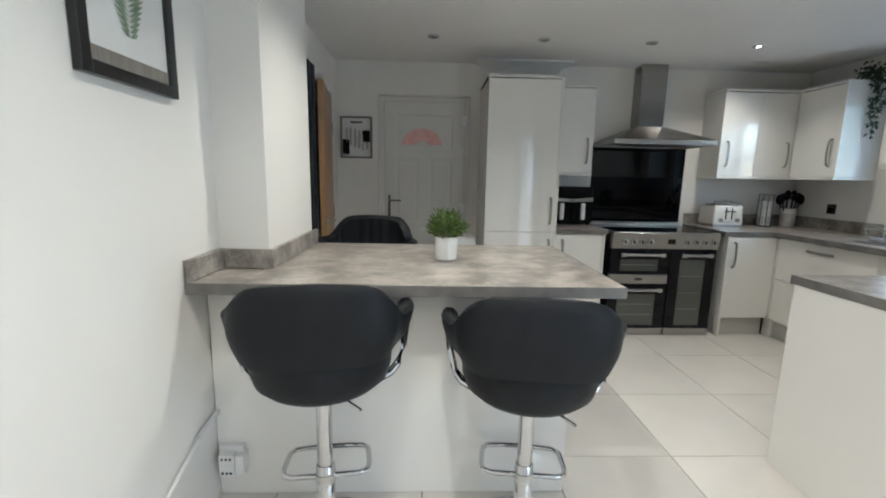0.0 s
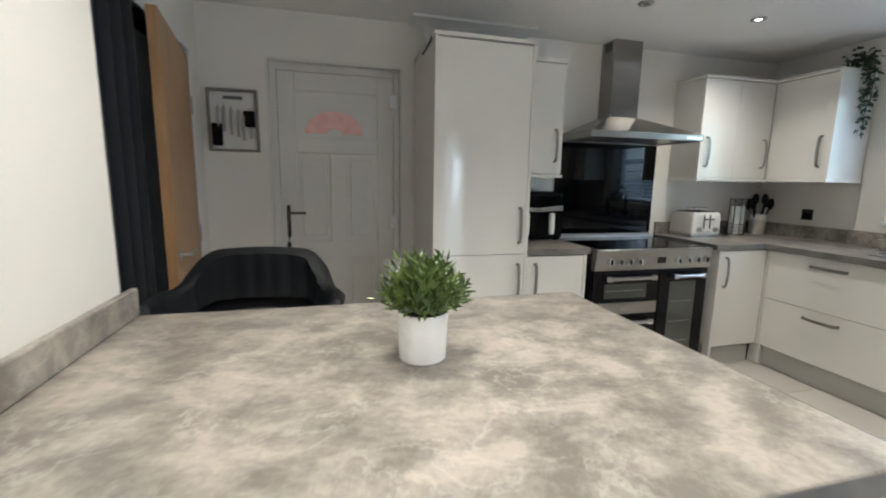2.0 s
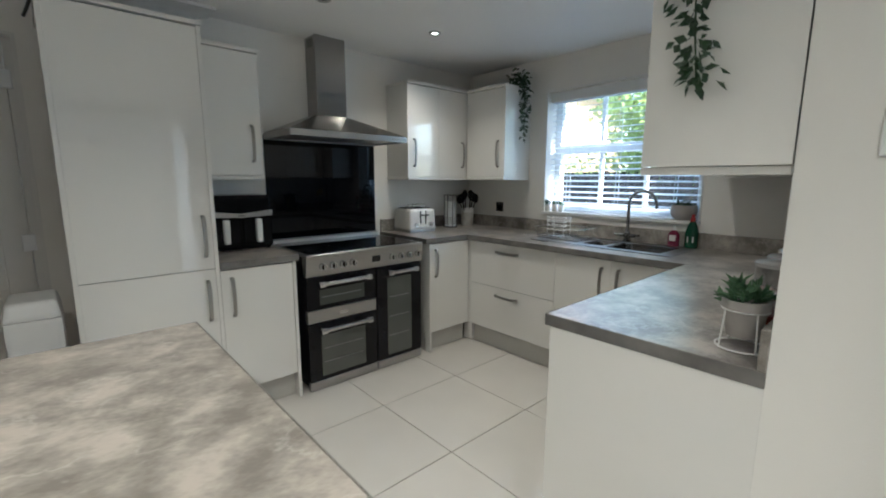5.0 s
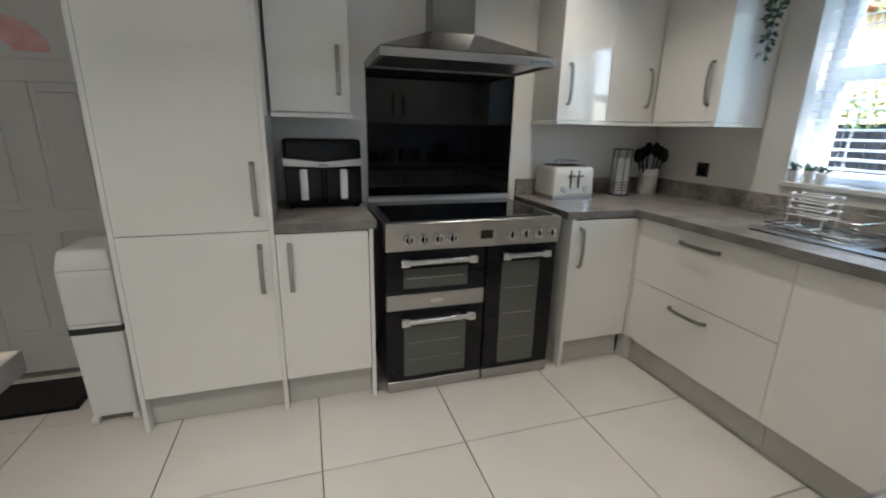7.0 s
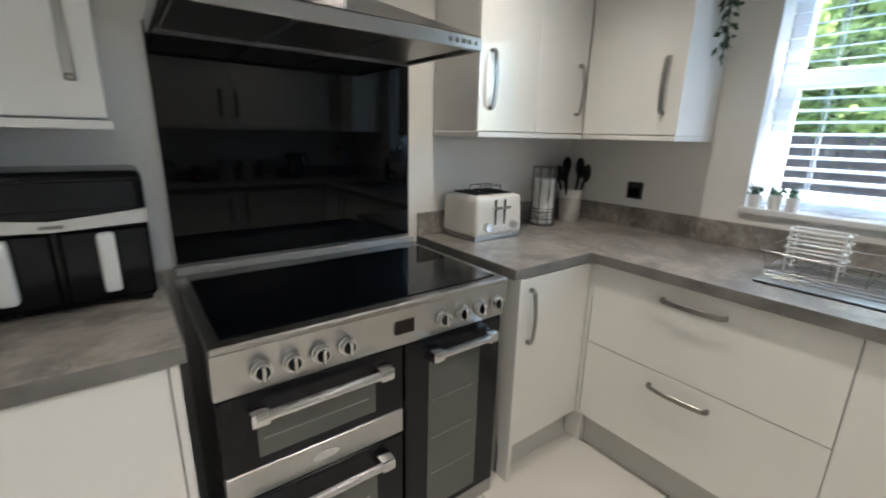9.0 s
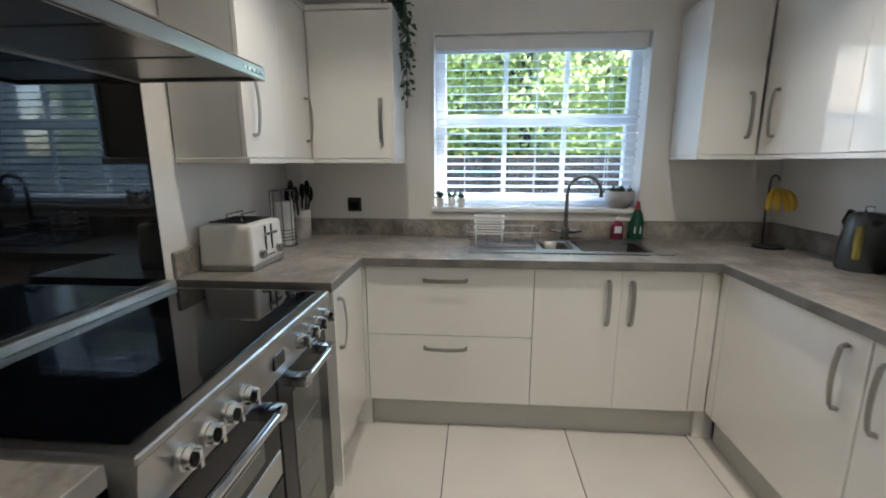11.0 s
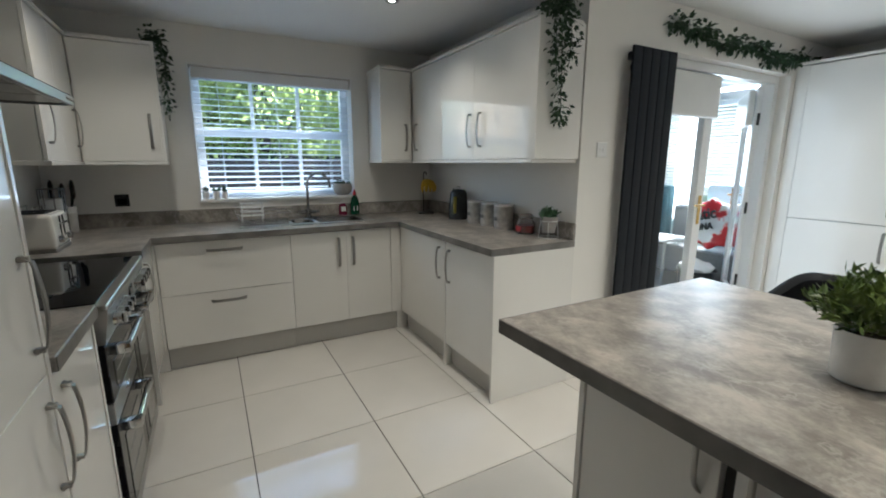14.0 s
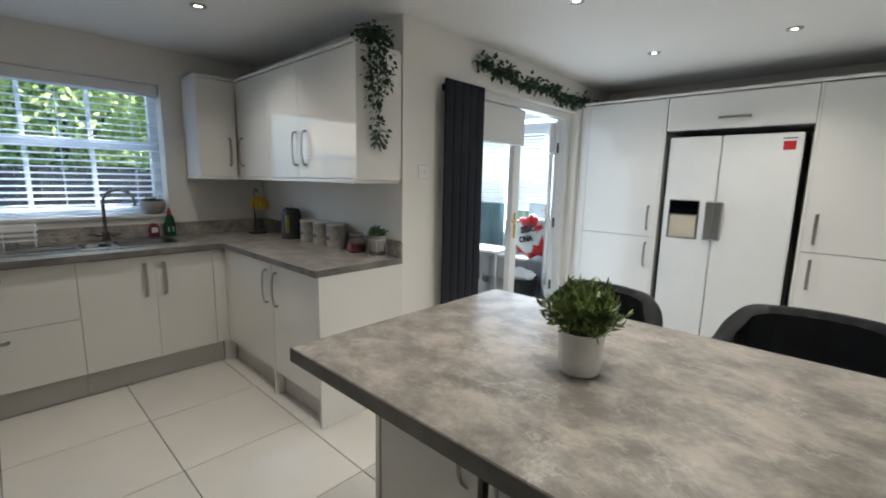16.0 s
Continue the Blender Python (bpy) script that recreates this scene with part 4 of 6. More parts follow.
for a, b in (((1.93, CY0 - 0.053, 0.6), (CX, CY0 - 0.047, 2.15)), ((CX + 0.047, CY0, 0.6), (CX + 0.053, RY - 0.27, 2.15))):
    gbox(cw, "pane", a, b, KO, "tinted", 0.0).visible_shadow = False
roof = thing("roof_conservatory", (3.3, -0.7, 2.24), "white barred glass roof of the conservatory", "roof", kind="structure")
RO = (3.3, -0.7, 2.24)
for x in np.arange(1.97, CX, 0.73):
    gbox(roof, "roof_bar", (x - 0.025, CY0, 2.245), (x + 0.025, RY - 0.27, 2.29), RO, "upvc", 0.004)
opal = bpy.data.materials.new("opal_roof")
opal.use_nodes = True
_tl, _mx = opal.node_tree.nodes.new("ShaderNodeBsdfTranslucent"), opal.node_tree.nodes.new("ShaderNodeMixShader")
_tl.inputs[0].default_value = (0.17, 0.18, 0.19, 1)
_mx.inputs[0].default_value = 0.5
opal.node_tree.links.new(opal.node_tree.nodes["Principled BSDF"].outputs[0], _mx.inputs[1])
opal.node_tree.links.new(_tl.outputs[0], _mx.inputs[2])
opal.node_tree.links.new(_mx.outputs[0], opal.node_tree.nodes["Material Output"].inputs[0])
p = part("roof_panel", bm_box(bmesh.new(), (1.92 - RO[0], CY0 - RO[1], 2.292 - RO[2]), (CX - RO[0], RY - 0.27 - RO[1], 2.302 - RO[2])), opal, roof)
for nm, x0, x1 in (("venetian_blind", 1.97, 3.38), ("venetian_blind", 3.40, 4.85)):
    vb = thing(nm, (x0, CY0 + 0.03, 2.1), "white venetian blind lowered over conservatory glazing", "blind", "conservatory blinds")
    block("headrail", (0, -0.02, -0.02), (x1 - x0, 0.03, 0.03), M["slat"], vb)
    bm = bmesh.new()
    for k in range(26):
        bmesh.ops.create_cube(bm, size=1, matrix=pose((x1 - x0) / 2, 0, -0.05 - k * 0.042, -52, 0, 0) @ Matrix.Diagonal((x1 - x0 - 0.02, 0.044, 0.003, 1)))
    tagged(part("slats", bm, M["trim"], vb), kind="stuff")

# conservatory furniture, seen through the doors
sofa = thing("sofa", (2.62, -2.0, 0), "grey fabric sofa with a pale blue cushion, in the conservatory", "sofa")
fab = mat("grey_fabric", (0.20, 0.20, 0.20), 0.9, var=0.15, scale=40, bump=0.2, bscale=200)
pale = mat("pale_blue_fabric", (0.50, 0.66, 0.74), 0.85, var=0.06, scale=20, bump=0.15, bscale=150)
part("seat", bm_box(bmesh.new(), (-0.75, -0.35, 0.10), (0.75, 0.35, 0.42), 0.05, 3), fab, sofa, "", True)
part("backrest", bm_box(bmesh.new(), (-0.75, -0.40, 0.42), (0.75, -0.22, 0.85), 0.06, 3), fab, sofa, "", True)
part("cushion", bm_box(bmesh.new(), (-0.30, -0.20, 0.80), (0.20, 0.02, 1.15), 0.09, 4), pale, sofa, "pale blue cushion", True)
for x in (-0.68, 0.68):
    for y in (-0.33, 0.28):
        block("leg", (x - 0.03, y - 0.03, 0), (x + 0.03, y + 0.03, 0.10), M["frame_black"], sofa)
bal = thing("foil_balloon", (2.52, -1.62, 0.44), "red and white foil balloon with black lettering, on the sofa", "balloon")
bm = bmesh.new()
bmesh.ops.create_uvsphere(bm, u_segments=28, v_segments=18, radius=0.26)
for v in bm.verts:
    v.co.y *= 0.42
    v.co.z += 0.29 + 0.02 * math.sin(9 * math.atan2(v.co.z, v.co.x))
    v.co.z *= 1.02
foil = mat("foil_red_white", (0.62, 0.02, 0.03), 0.18, color2=(0.80, 0.80, 0.80), scale=3.2, coat=0.4)
foil.node_tree.nodes["Color Ramp"].color_ramp.elements[0].position = 0.43
foil.node_tree.nodes["Color Ramp"].color_ramp.elements[1].position = 0.46
part("envelope", bm, foil, bal, "", True)
for word, z, s, dx in (("atic", 0.36, 0.17, 0.02), ("ONA", 0.24, 0.10, 0.0)):
    cu = bpy.data.curves.new("lettering", "FONT")
    cu.body, cu.size, cu.extrude, cu.align_x = word, s, 0.004, "CENTER"
    cu.offset = 0.004
    cu.materials.append(M["frame_black"])
    tx = new("lettering", cu)
    tx.parent = bal
    tx.matrix_basis = pose(-dx, 0.125, z, 90, 0, 180 - 14) @ pose(0, 0, 0, 0, 0, 14)

tb = thing("side_table", (3.12, -1.55, 0), "small grey metal side table in the conservatory", "table")
block("tabletop", (-0.28, -0.22, 0.50), (0.28, 0.22, 0.53), M["white"], tb, 0.004)
for x in (-0.26, 0.26):
    for y in (-0.20, 0.20):
        block("leg", (x - 0.012, y - 0.012, 0), (x + 0.012, y + 0.012, 0.50), M["bezel"], tb)
ch = thing("armchair", (3.10, -2.06, 0), "teal fabric armchair in the conservatory", "chair")
teal = mat("teal_fabric", (0.05, 0.12, 0.14), 0.85, var=0.12, scale=25, bump=0.2, bscale=150)
part("backrest", bm_box(bmesh.new(), (0.32, -0.25, 0.40), (0.80, -0.12, 1.10), 0.05, 3), teal, ch, "", True)
part("seat", bm_box(bmesh.new(), (0.32, -0.12, 0.22), (0.80, 0.35, 0.42), 0.05, 3), teal, ch, "", True)
for x in (0.36, 0.76):
    for y in (-0.2, 0.3):
        block("leg", (x - 0.02, y - 0.02, 0), (x + 0.02, y + 0.02, 0.24), M["frame_black"], ch)
bk = thing("storage_tub", (2.47, -1.35, 0), "dark plastic storage tub with a folded blanket", "tub")
bm = bmesh.new()
bm_lathe(bm, [(0.0, 0), (0.16, 0), (0.19, 0.26), (0.20, 0.27), (0.18, 0.27), (0.155, 0.03), (0.0, 0.03)], 24)
part("tub", bm, M["kettle"], bk, "", True)
bm = bmesh.new()
bmesh.ops.create_uvsphere(bm, u_segments=24, v_segments=14, radius=0.17)
for v in bm.verts:
    v.co = Vector((v.co.x, v.co.y, v.co.z * 0.45 + 0.29)) + noise.noise_vector(v.co * 9) * 0.03
part("blanket", bm, M["ceramic"], bk, "white crumpled blanket", True)

# ---- garden ----
patio = solid("pavement", [((WINX + 0.29, -6, -0.165), (8.4, 14, -0.15))], mat("concrete_paving", (0.33, 0.31, 0.28), 0.85, var=0.15, scale=2.0, bump=0.3, bscale=40), "pale concrete patio outside the window", "pavement")
wood = per_piece(mat("brown_fence_wood", (0.022, 0.017, 0.014), 0.8, color2=(0.05, 0.038, 0.03), scale=4, stretch=(8, 8, 0.6), bump=0.3, bscale=20), 0.2)
fence = thing("fence", (8.6, 4, -0.16), "brown timber garden fence of upright boards", "fence")
board = finish(bm_box(bmesh.new(), (-0.011, -0.066, 0), (0.011, 0.066, 1.62), 0.004), "board", wood)
k = 0
for y in np.arange(-5.5, 12.5, 0.14):
    b_ = part("board", board, None, fence)
    b_.location = (0.012 * (k % 2), y - 4, 0.02 * math.sin(k * 1.7))
    k += 1
for y in np.arange(-5.5, 12.6, 1.8):
    block("post", (0.03, y - 4 - 0.05, 0), (0.13, y - 4 + 0.05, 1.70), wood, fence)
rng = random.Random(5)
foliage = mat("tree_leaf", (0.17, 0.23, 0.06), 0.5, color2=(0.32, 0.37, 0.14), scale=1.3)
_t = foliage.node_tree
_tr, _mx = _t.nodes.new("ShaderNodeBsdfTranslucent"), _t.nodes.new("ShaderNodeMixShader")
_tr.inputs[0].default_value = (0.58, 0.66, 0.25, 1)
_mx.inputs[0].default_value = 0.68
_t.links.new(_t.nodes["Principled BSDF"].outputs[0], _mx.inputs[1])
_t.links.new(_tr.outputs[0], _mx.inputs[2])
_t.links.new(_mx.outputs[0], _t.nodes["Material Output"].inputs[0])


def tree(x, y, h, spread, n, seed, label):
    r = random.Random(seed)
    t = thing("tree", (x, y, -0.16), label, "tree", "garden trees")
    bm = bmesh.new()
    bm_tube(bm, [(0, 0, 0), (0.05, 0.03, h * 0.25), (0.0, 0.1, h * 0.5), (0.05, 0.05, h * 0.8)], 0.14, 10)
    tips = []
    for k in range(14):
        a, z0 = r.uniform(0, 6.28), h * r.uniform(0.15, 0.6)
        tip = Vector((math.cos(a) * spread * r.uniform(0.5, 0.9), math.sin(a) * spread * r.uniform(0.5, 0.9), z0 + h * r.uniform(0.12, 0.35)))
        mid = Vector((0, 0, z0)).lerp(tip, 0.5) + Vector((0, 0, 0.15))
        bm_tube(bm, [(0, 0.05, z0), mid, tip], 0.035, 6)
        tips += [mid, tip]
    part("trunk", bm, wood, t, "grey-brown bark trunk and limbs", True)
    clumps = [tp + rnd_dir(r) * spread * 0.25 * r.random() for tp in tips for _ in range(5)]
    clumps += [Vector((r.gauss(0, spread * 0.45), r.gauss(0, spread * 0.45), h * r.uniform(0.12, 1.0))) for _ in range(60)]
    items = []
    for _ in range(n):
        c = r.choice(clumps)
        p = c + rnd_dir(r) * (r.random() ** 0.5) * spread * 0.27
        items.append((p, rnd_dir(r), rnd_dir(r), r.uniform(0.10, 0.18), r.uniform(0.065, 0.115)))
    tagged(part("crown", leaf_mesh("crown", items, foliage), None, t), kind="stuff")


tree(11.0, 4.6, 5.2, 2.1, 13000, 1, "leafy green garden tree behind the fence")
tree(11.4, 1.8, 5.8, 2.2, 13000, 2, "leafy yellow-green garden tree behind the fence")
tree(11.2, -1.4, 5.4, 2.1, 8000, 3, "leafy green garden tree behind the fence")
tree(12.6, 3.0, 7.0, 2.6, 13000, 4, "tall leafy green tree behind the fence")
hedge = thing("hedge", (10.0, 4, -0.16), "clipped green hedge behind the fence", "hedge")
items = []
for _ in range(9000):
    p = Vector((rng.gauss(0, 0.28), rng.uniform(-9, 8.5), rng.random() ** 0.6 * (2.15 + 0.25 * math.sin(rng.random() * 6))))
    items.append((p, rnd_dir(rng), rnd_dir(rng), rng.uniform(0.08, 0.14), rng.uniform(0.05, 0.09)))
tagged(part("leaves", leaf_mesh("leaves", items, foliage), None, hedge), kind="stuff")
part("hedge_core", bm_box(bmesh.new(), (-0.12, -9, 0), (0.12, 8.5, 1.7)), mat("hedge_core", (0.02, 0.03, 0.012), 0.95, var=0.3), hedge)

tall_hedge = thing("hedge", (14.2, 0.5, -0.16), "tall leafy green hedge at the end of the garden", "hedge")
items = []
for _ in range(11000):
    p = Vector((rng.gauss(0, 0.5), rng.uniform(-8.5, 5.5), rng.random() ** 0.8 * (6.6 + 0.5 * math.sin(rng.random() * 6))))
    items.append((p, rnd_dir(rng), rnd_dir(rng), rng.uniform(0.22, 0.34), rng.uniform(0.14, 0.22)))
tagged(part("leaves", leaf_mesh("leaves", items, foliage), None, tall_hedge), kind="stuff")
part("hedge_core", bm_box(bmesh.new(), (-0.1, -8.3, 0), (0.1, 5.2, 5.6), 0.05), foliage, tall_hedge)

house = thing("house", (19, 17, -0.16), "buff brick neighbouring house with an orange tiled roof", "house")
brick = mat("buff_brick", (0.52, 0.33, 0.17), 0.85, color2=(0.60, 0.42, 0.24), scale=14, bump=0.3, bscale=30)
block("wall", (-4, -5.2, 0), (4, 6, 5.4), brick, house, 0.0)
bm = bmesh.new()
q = [bm.verts.new(v) for v in ((-4.4, -5.6, 5.3), (4.4, -5.6, 5.3), (4.4, 6.4, 5.3), (-4.4, 6.4, 5.3), (0, -5.6, 8.0), (0, 6.4, 8.0))]
for f_ in ((0, 1, 4), (1, 2, 5, 4), (2, 3, 5), (3, 0, 4, 5), (0, 3, 2, 1)):
    bm.faces.new([q[k] for k in f_])
part("roof", bm, mat("orange_roof_tile", (0.40, 0.14, 0.06), 0.8, var=0.2, scale=6, bump=0.4, bscale=12), house)
for y in (-3.6, 0.0, 3.6):
    for z in (0.9, 3.5):
        w_ = block("window", (-4.06, y - 0.6, z), (-3.99, y + 0.6, z + 1.2), M["upvc"], house)
        block("pane", (-4.075, y - 0.52, z + 0.08), (-4.062, y + 0.52, z + 1.12), M["blackglass"], w_, 0.0)

# ---- bar stools ----


def bar_stool(m, lift, label):
    """A swivel bar stool; its back is at -y."""
    t = thing("bar_stool", m, label, "bar stool", "bar stools round the breakfast bar")
    NPH, LIM = 84, 117.0

    def ease(u):
        u = min(1.0, max(0.0, u))
        return u * u * (3 - 2 * u)

    def top(a):
        a = abs(a)
        return 1.0 - 0.008 * min(1.0, a / 36) ** 2 - 0.116 * ease((a - 33) / 40) - 0.004 * ease((a - 76) / 26) - 0.05 * ease((a - 104) / 13) ** 2

    def low(a):
        return 0.752 + 0.03 * ease((abs(a) - 30) / 60)

    def wide(z, a):
        full = 0.220 + 0.024 * math.sin(min(1.0, max(0.0, (z - low(a)) / 0.11)) * math.pi / 2)
        return full + 0.044 * ease((abs(a) - 58) / 36) - 0.010 * max(0.0, (z - 0.88) / 0.12)
    bm = bmesh.new()
    rings = []
    for k in range(NPH + 1):
        a = -LIM + 2 * LIM * k / NPH
        ra = radians(a)
        zt = top(a)
        sec = []
        for u in (0.0, 0.12, 0.3, 0.5, 0.7, 0.88, 0.97):
            z = low(a) + (zt - low(a)) * u
            r = wide(z, a)
            sec.append((r, z))
        sec.append((sec[-1][0] - 0.012, zt + 0.010)), sec.append((sec[-1][0] - 0.020, zt + 0.010))
        for u in (0.96, 0.8, 0.6, 0.4, 0.28):
            z = low(a) + (zt - low(a)) * u
            r = wide(z, a) - 0.046
            if abs(a) < 62:
                r -= 0.007 * abs(math.cos(radians(a * 11.0)))
            sec.append((r, z))
        sq = 1 / (abs(math.sin(ra)) ** 3.8 + abs(math.cos(ra)) ** 3.8) ** (1 / 3.8)
        rings.append([bm.verts.new((r * sq * math.sin(ra) * 1.10, -r * sq * math.cos(ra) + 0.0 - 0.03 * max(0, (z - 0.7)), z + lift)) for r, z in sec])
    for p, q in zip(rings, rings[1:]):
        for j in range(len(p) - 1):
            bm.faces.new((p[j], q[j], q[j + 1], p[j + 1]))
    bm.faces.new(rings[0][::-1]), bm.faces.new(rings[-1])
    part("backrest", bm, M["leather"], t, "black faux leather shell with channelled inside", True)
    bm = bmesh.new()
    bm_lathe(bm, [(0.0, 0.600), (0.13, 0.602), (0.178, 0.612), (0.206, 0.640), (0.218, 0.685), (0.219, 0.745), (0.208, 0.776), (0.17, 0.790), (0.08, 0.796), (0.0, 0.797)], 36, (0, 0.01, lift))
    for v in bm.verts:
        v.co.x *= 1.09
        v.co.y = v.co.y * 1.05 + (0.02 if v.co.y > 0 else 0)
    part("seat", bm, M["leather"], t, "", True)
    for s in (-1, 1):
        bm = bmesh.new()
        for o in (0.0, 0.024):
            bm_tube(bm, [(s * 0.284, 0.085 - o, 0.87 + lift), (s * 0.296, 0.080 - o, 0.81 + lift), (s * 0.284, 0.065 - o, 0.72 + lift), (s * 0.262, 0.05 - o, 0.650 + lift), (s * 0.235, 0.04 - o, 0.620 + lift), (s * 0.19, 0.02 - o, 0.606 + lift), (s * 0.12, 0.0 - o, 0.602 + lift)], 0.0115, 8)
        part("arm_tube", bm, M["chrome"], t, "bent chrome arm tube", True)
    part("pole", bm_cyl(bmesh.new(), (0, 0, 0.28), 0.0275, 0.0275, 0.325 + lift, 28), M["chrome"], t, "", True)
    part("sleeve", bm_lathe(bmesh.new(), [(0.033, 0.055), (0.033, 0.30), (0.029, 0.305)], 28), M["chrome"], t, "", True)
    part("base_plate", bm_lathe(bmesh.new(), [(0.0, 0.0), (0.195, 0.0), (0.197, 0.006), (0.18, 0.016), (0.10, 0.030), (0.05, 0.045), (0.036, 0.075), (0.034, 0.09), (0.0, 0.09)], 44), M["chrome"], t, "", True)
    bm = bmesh.new()
    lp = [(0.02, 0.0), (0.12, 0.0), (0.148, 0.015), (0.155, 0.05), (0.15, 0.14), (0.13, 0.165), (0.08, 0.172), (0.0, 0.174)]
    pts = [(x, y, 0.255) for x, y in lp] + [(-x, y, 0.255) for x, y in lp[::-1][1:]]
    bm_tube(bm, pts, 0.010, 10)
    bm_cyl(bm, (0, 0, 0.238), 0.036, 0.036, 0.034, 24)
    part("footrest", bm, M["chrome"], t, "", True)
    bm = bmesh.new()
    bm_tube(bm, [(0.02, -0.02, 0.60 + lift), (0.10, -0.13, 0.592 + lift), (0.135, -0.16, 0.582 + lift)], 0.005, 8)
    part("lever", bm, M["chrome"], t, "", True)
    return t


bar_stool(pose(-0.295, 1.43, 0, 0, 0, 7), 0.010, "black faux leather bar stool on a chrome pedestal")
bar_stool(pose(0.425, 1.43, 0, 0, 0, -7), -0.025, "black faux leather bar stool on a chrome pedestal")
bar_stool(pose(-0.315, 2.645, 0, 0, 0, 175), 0.062, "black faux leather bar stool raised behind the bar")

# ---- things on the worktops ----


def blades(n, r0, spread, h, ln, w, seed, z0=0.0, droop=0.3, mtl="leaf"):
    """Upright bushy foliage: sprigs that lean outwards, each with small leaves."""
    r = random.Random(seed)
    items = []
    for _ in range(n):
        a = r.uniform(0, 6.283)
        tilt = r.random() ** 0.75
        d = Vector((math.cos(a) * spread * tilt, math.sin(a) * spread * tilt, h * (1.05 - 0.6 * tilt * tilt) * r.uniform(0.7, 1.05)))
        base = Vector((math.cos(a) * r0 * r.random(), math.sin(a) * r0 * r.random(), z0))
        for k in range(7):
            u = 0.32 + 0.68 * k / 6
            p = base + d * u + Vector((0, 0, -droop * h * tilt * u * u * 0.4))
            ld = (d.normalized() * 0.9 + rnd_dir(r) * 0.75)
            items.append((p, ld, rnd_dir(r), ln * r.uniform(0.7, 1.15), w * r.uniform(0.8, 1.2)))
    return leaf_mesh("foliage", items, M[mtl])


pp = thing("potted_plant", (0.148, 2.03, BZ), "bushy green artificial plant in a white ribbed pot", "plant")
bm = bm_lathe(bmesh.new(), [(0.0, 0), (0.048, 0), (0.052, 0.004), (0.056, 0.104), (0.054, 0.108), (0.049, 0.106), (0.046, 0.06), (0.0, 0.06)], 40)
part("pot", bm, M["ceramic"], pp, "white textured ceramic pot", True)
part("soil", bm_cyl(bmesh.new(), (0, 0, 0.06), 0.046, 0.048, 0.03, 24), M["soil"], pp)
part("foliage", blades(200, 0.036, 0.076, 0.126, 0.030, 0.0085, 11, 0.092, 0.02), None, pp, "small glossy green leaves on thin sprigs")

# air fryer
af = thing("air_fryer", (1.36, 3.88, 0.923), "black two-drawer air fryer with white handles", "air fryer")
bm = bm_box(bmesh.new(), (-0.192, 0.0, 0.008), (0.192, 0.245, 0.345), 0.028, 5)
for v in bm.verts:
    v.co.x *= 1.0 - 0.035 * max(0.0, (0.12 - v.co.z) / 0.12) - 0.02 * max(0.0, (v.co.z - 0.25) / 0.1)
part("body", bm, M["blackplastic"], af, "", True)
block("control_panel", (-0.172, -0.003, 0.254), (0.172, 0.01, 0.322), M["blackplastic"], af, 0.002)
bm = bmesh.new()
va = [bm.verts.new((x, y, z)) for x, z0, z1 in ((-0.189, 0.214, 0.250), (0.0, 0.206, 0.231), (0.189, 0.214, 0.250)) for y, z in ((-0.008, z0), (-0.008, z1), (0.004, z1), (0.004, z0))]
for k in (0, 4):
    for j in range(4):
        bm.faces.new((va[k + j], va[k + (j + 1) % 4], va[k + 4 + (j + 1) % 4], va[k + 4 + j]))
bm.faces.new(va[:4]), bm.faces.new(va[8:])
band = part("band", bm, M["steel"], af, "brushed silver chevron band")
block("badge", (-0.022, -0.0092, 0.214), (0.022, -0.0078, 0.222), M["ink"], band, 0.0)
for x in (-0.096, 0.096):
    dr = block("drawer", (x - 0.090, -0.005, 0.02), (x + 0.090, 0.002, 0.204), M["blackplastic"], af, 0.006)
    part("handle", bm_box(bmesh.new(), (x - 0.018, -0.040, 0.048), (x + 0.018, -0.005, 0.198), 0.014, 4), M["white"], dr, "white upright handle", True)
for x in (-0.16, 0.16):
    for y in (0.03, 0.21):
        block("foot", (x - 0.015, y - 0.015, 0.0), (x + 0.015, y + 0.015, 0.009), M["black"], af)

# toaster
def toaster_shell():
    """A softly flared toaster body, wider at its foot."""
    b = bm_box(bmesh.new(), (-0.155, -0.02, 0.02), (0.155, 0.24, 0.212), 0.03, 5)
    for v in b.verts:
        u = (v.co.z - 0.02) / 0.192
        v.co.x *= 1.0 - 0.05 * u * u
        v.co.y = 0.11 + (v.co.y - 0.11) * (1.0 - 0.06 * u * u)
    return b


ts = thing("toaster", pose(2.835, 3.905, 0.923) @ Matrix.Scale(0.92, 4), "cream four-slot toaster with chrome controls", "toaster")
part("body", toaster_shell(), M["cream"], ts, "", True)
block("base", (-0.150, -0.015, 0.0), (0.150, 0.235, 0.024), M["steel"], ts, 0.004)
block("top_plate", (-0.126, 0.012, 0.209), (0.126, 0.213, 0.2155), M["cream"], ts, 0.002)
for x in (-0.092, -0.034, 0.034, 0.092):
    block("slot", (x - 0.019, 0.022, 0.2155), (x + 0.019, 0.203, 0.2215), M["dark"], ts, 0.0)
for x in (-0.03, 0.03):
    lv = block("lever_slot", (x - 0.004, -0.022, 0.075), (x + 0.004, -0.017, 0.195), M["dark"], ts, 0.0)
    block("lever", (x - 0.026, -0.040, 0.150), (x + 0.026, -0.021, 0.163), M["chrome"], lv, 0.004)
for x in (-0.085, 0.085):
    part("dial", bm_cyl(bmesh.new(), (x, -0.018, 0.068), 0.022, 0.019, -0.022, 24, "y"), M["chrome"], ts, "chrome browning dial", True)
for k in range(5):
    part("button", bm_cyl(bmesh.new(), (-0.040 + 0.020 * k, -0.018, 0.052), 0.006, 0.005, -0.006, 12, "y"), M["chrome"], ts)
bm = bmesh.new()
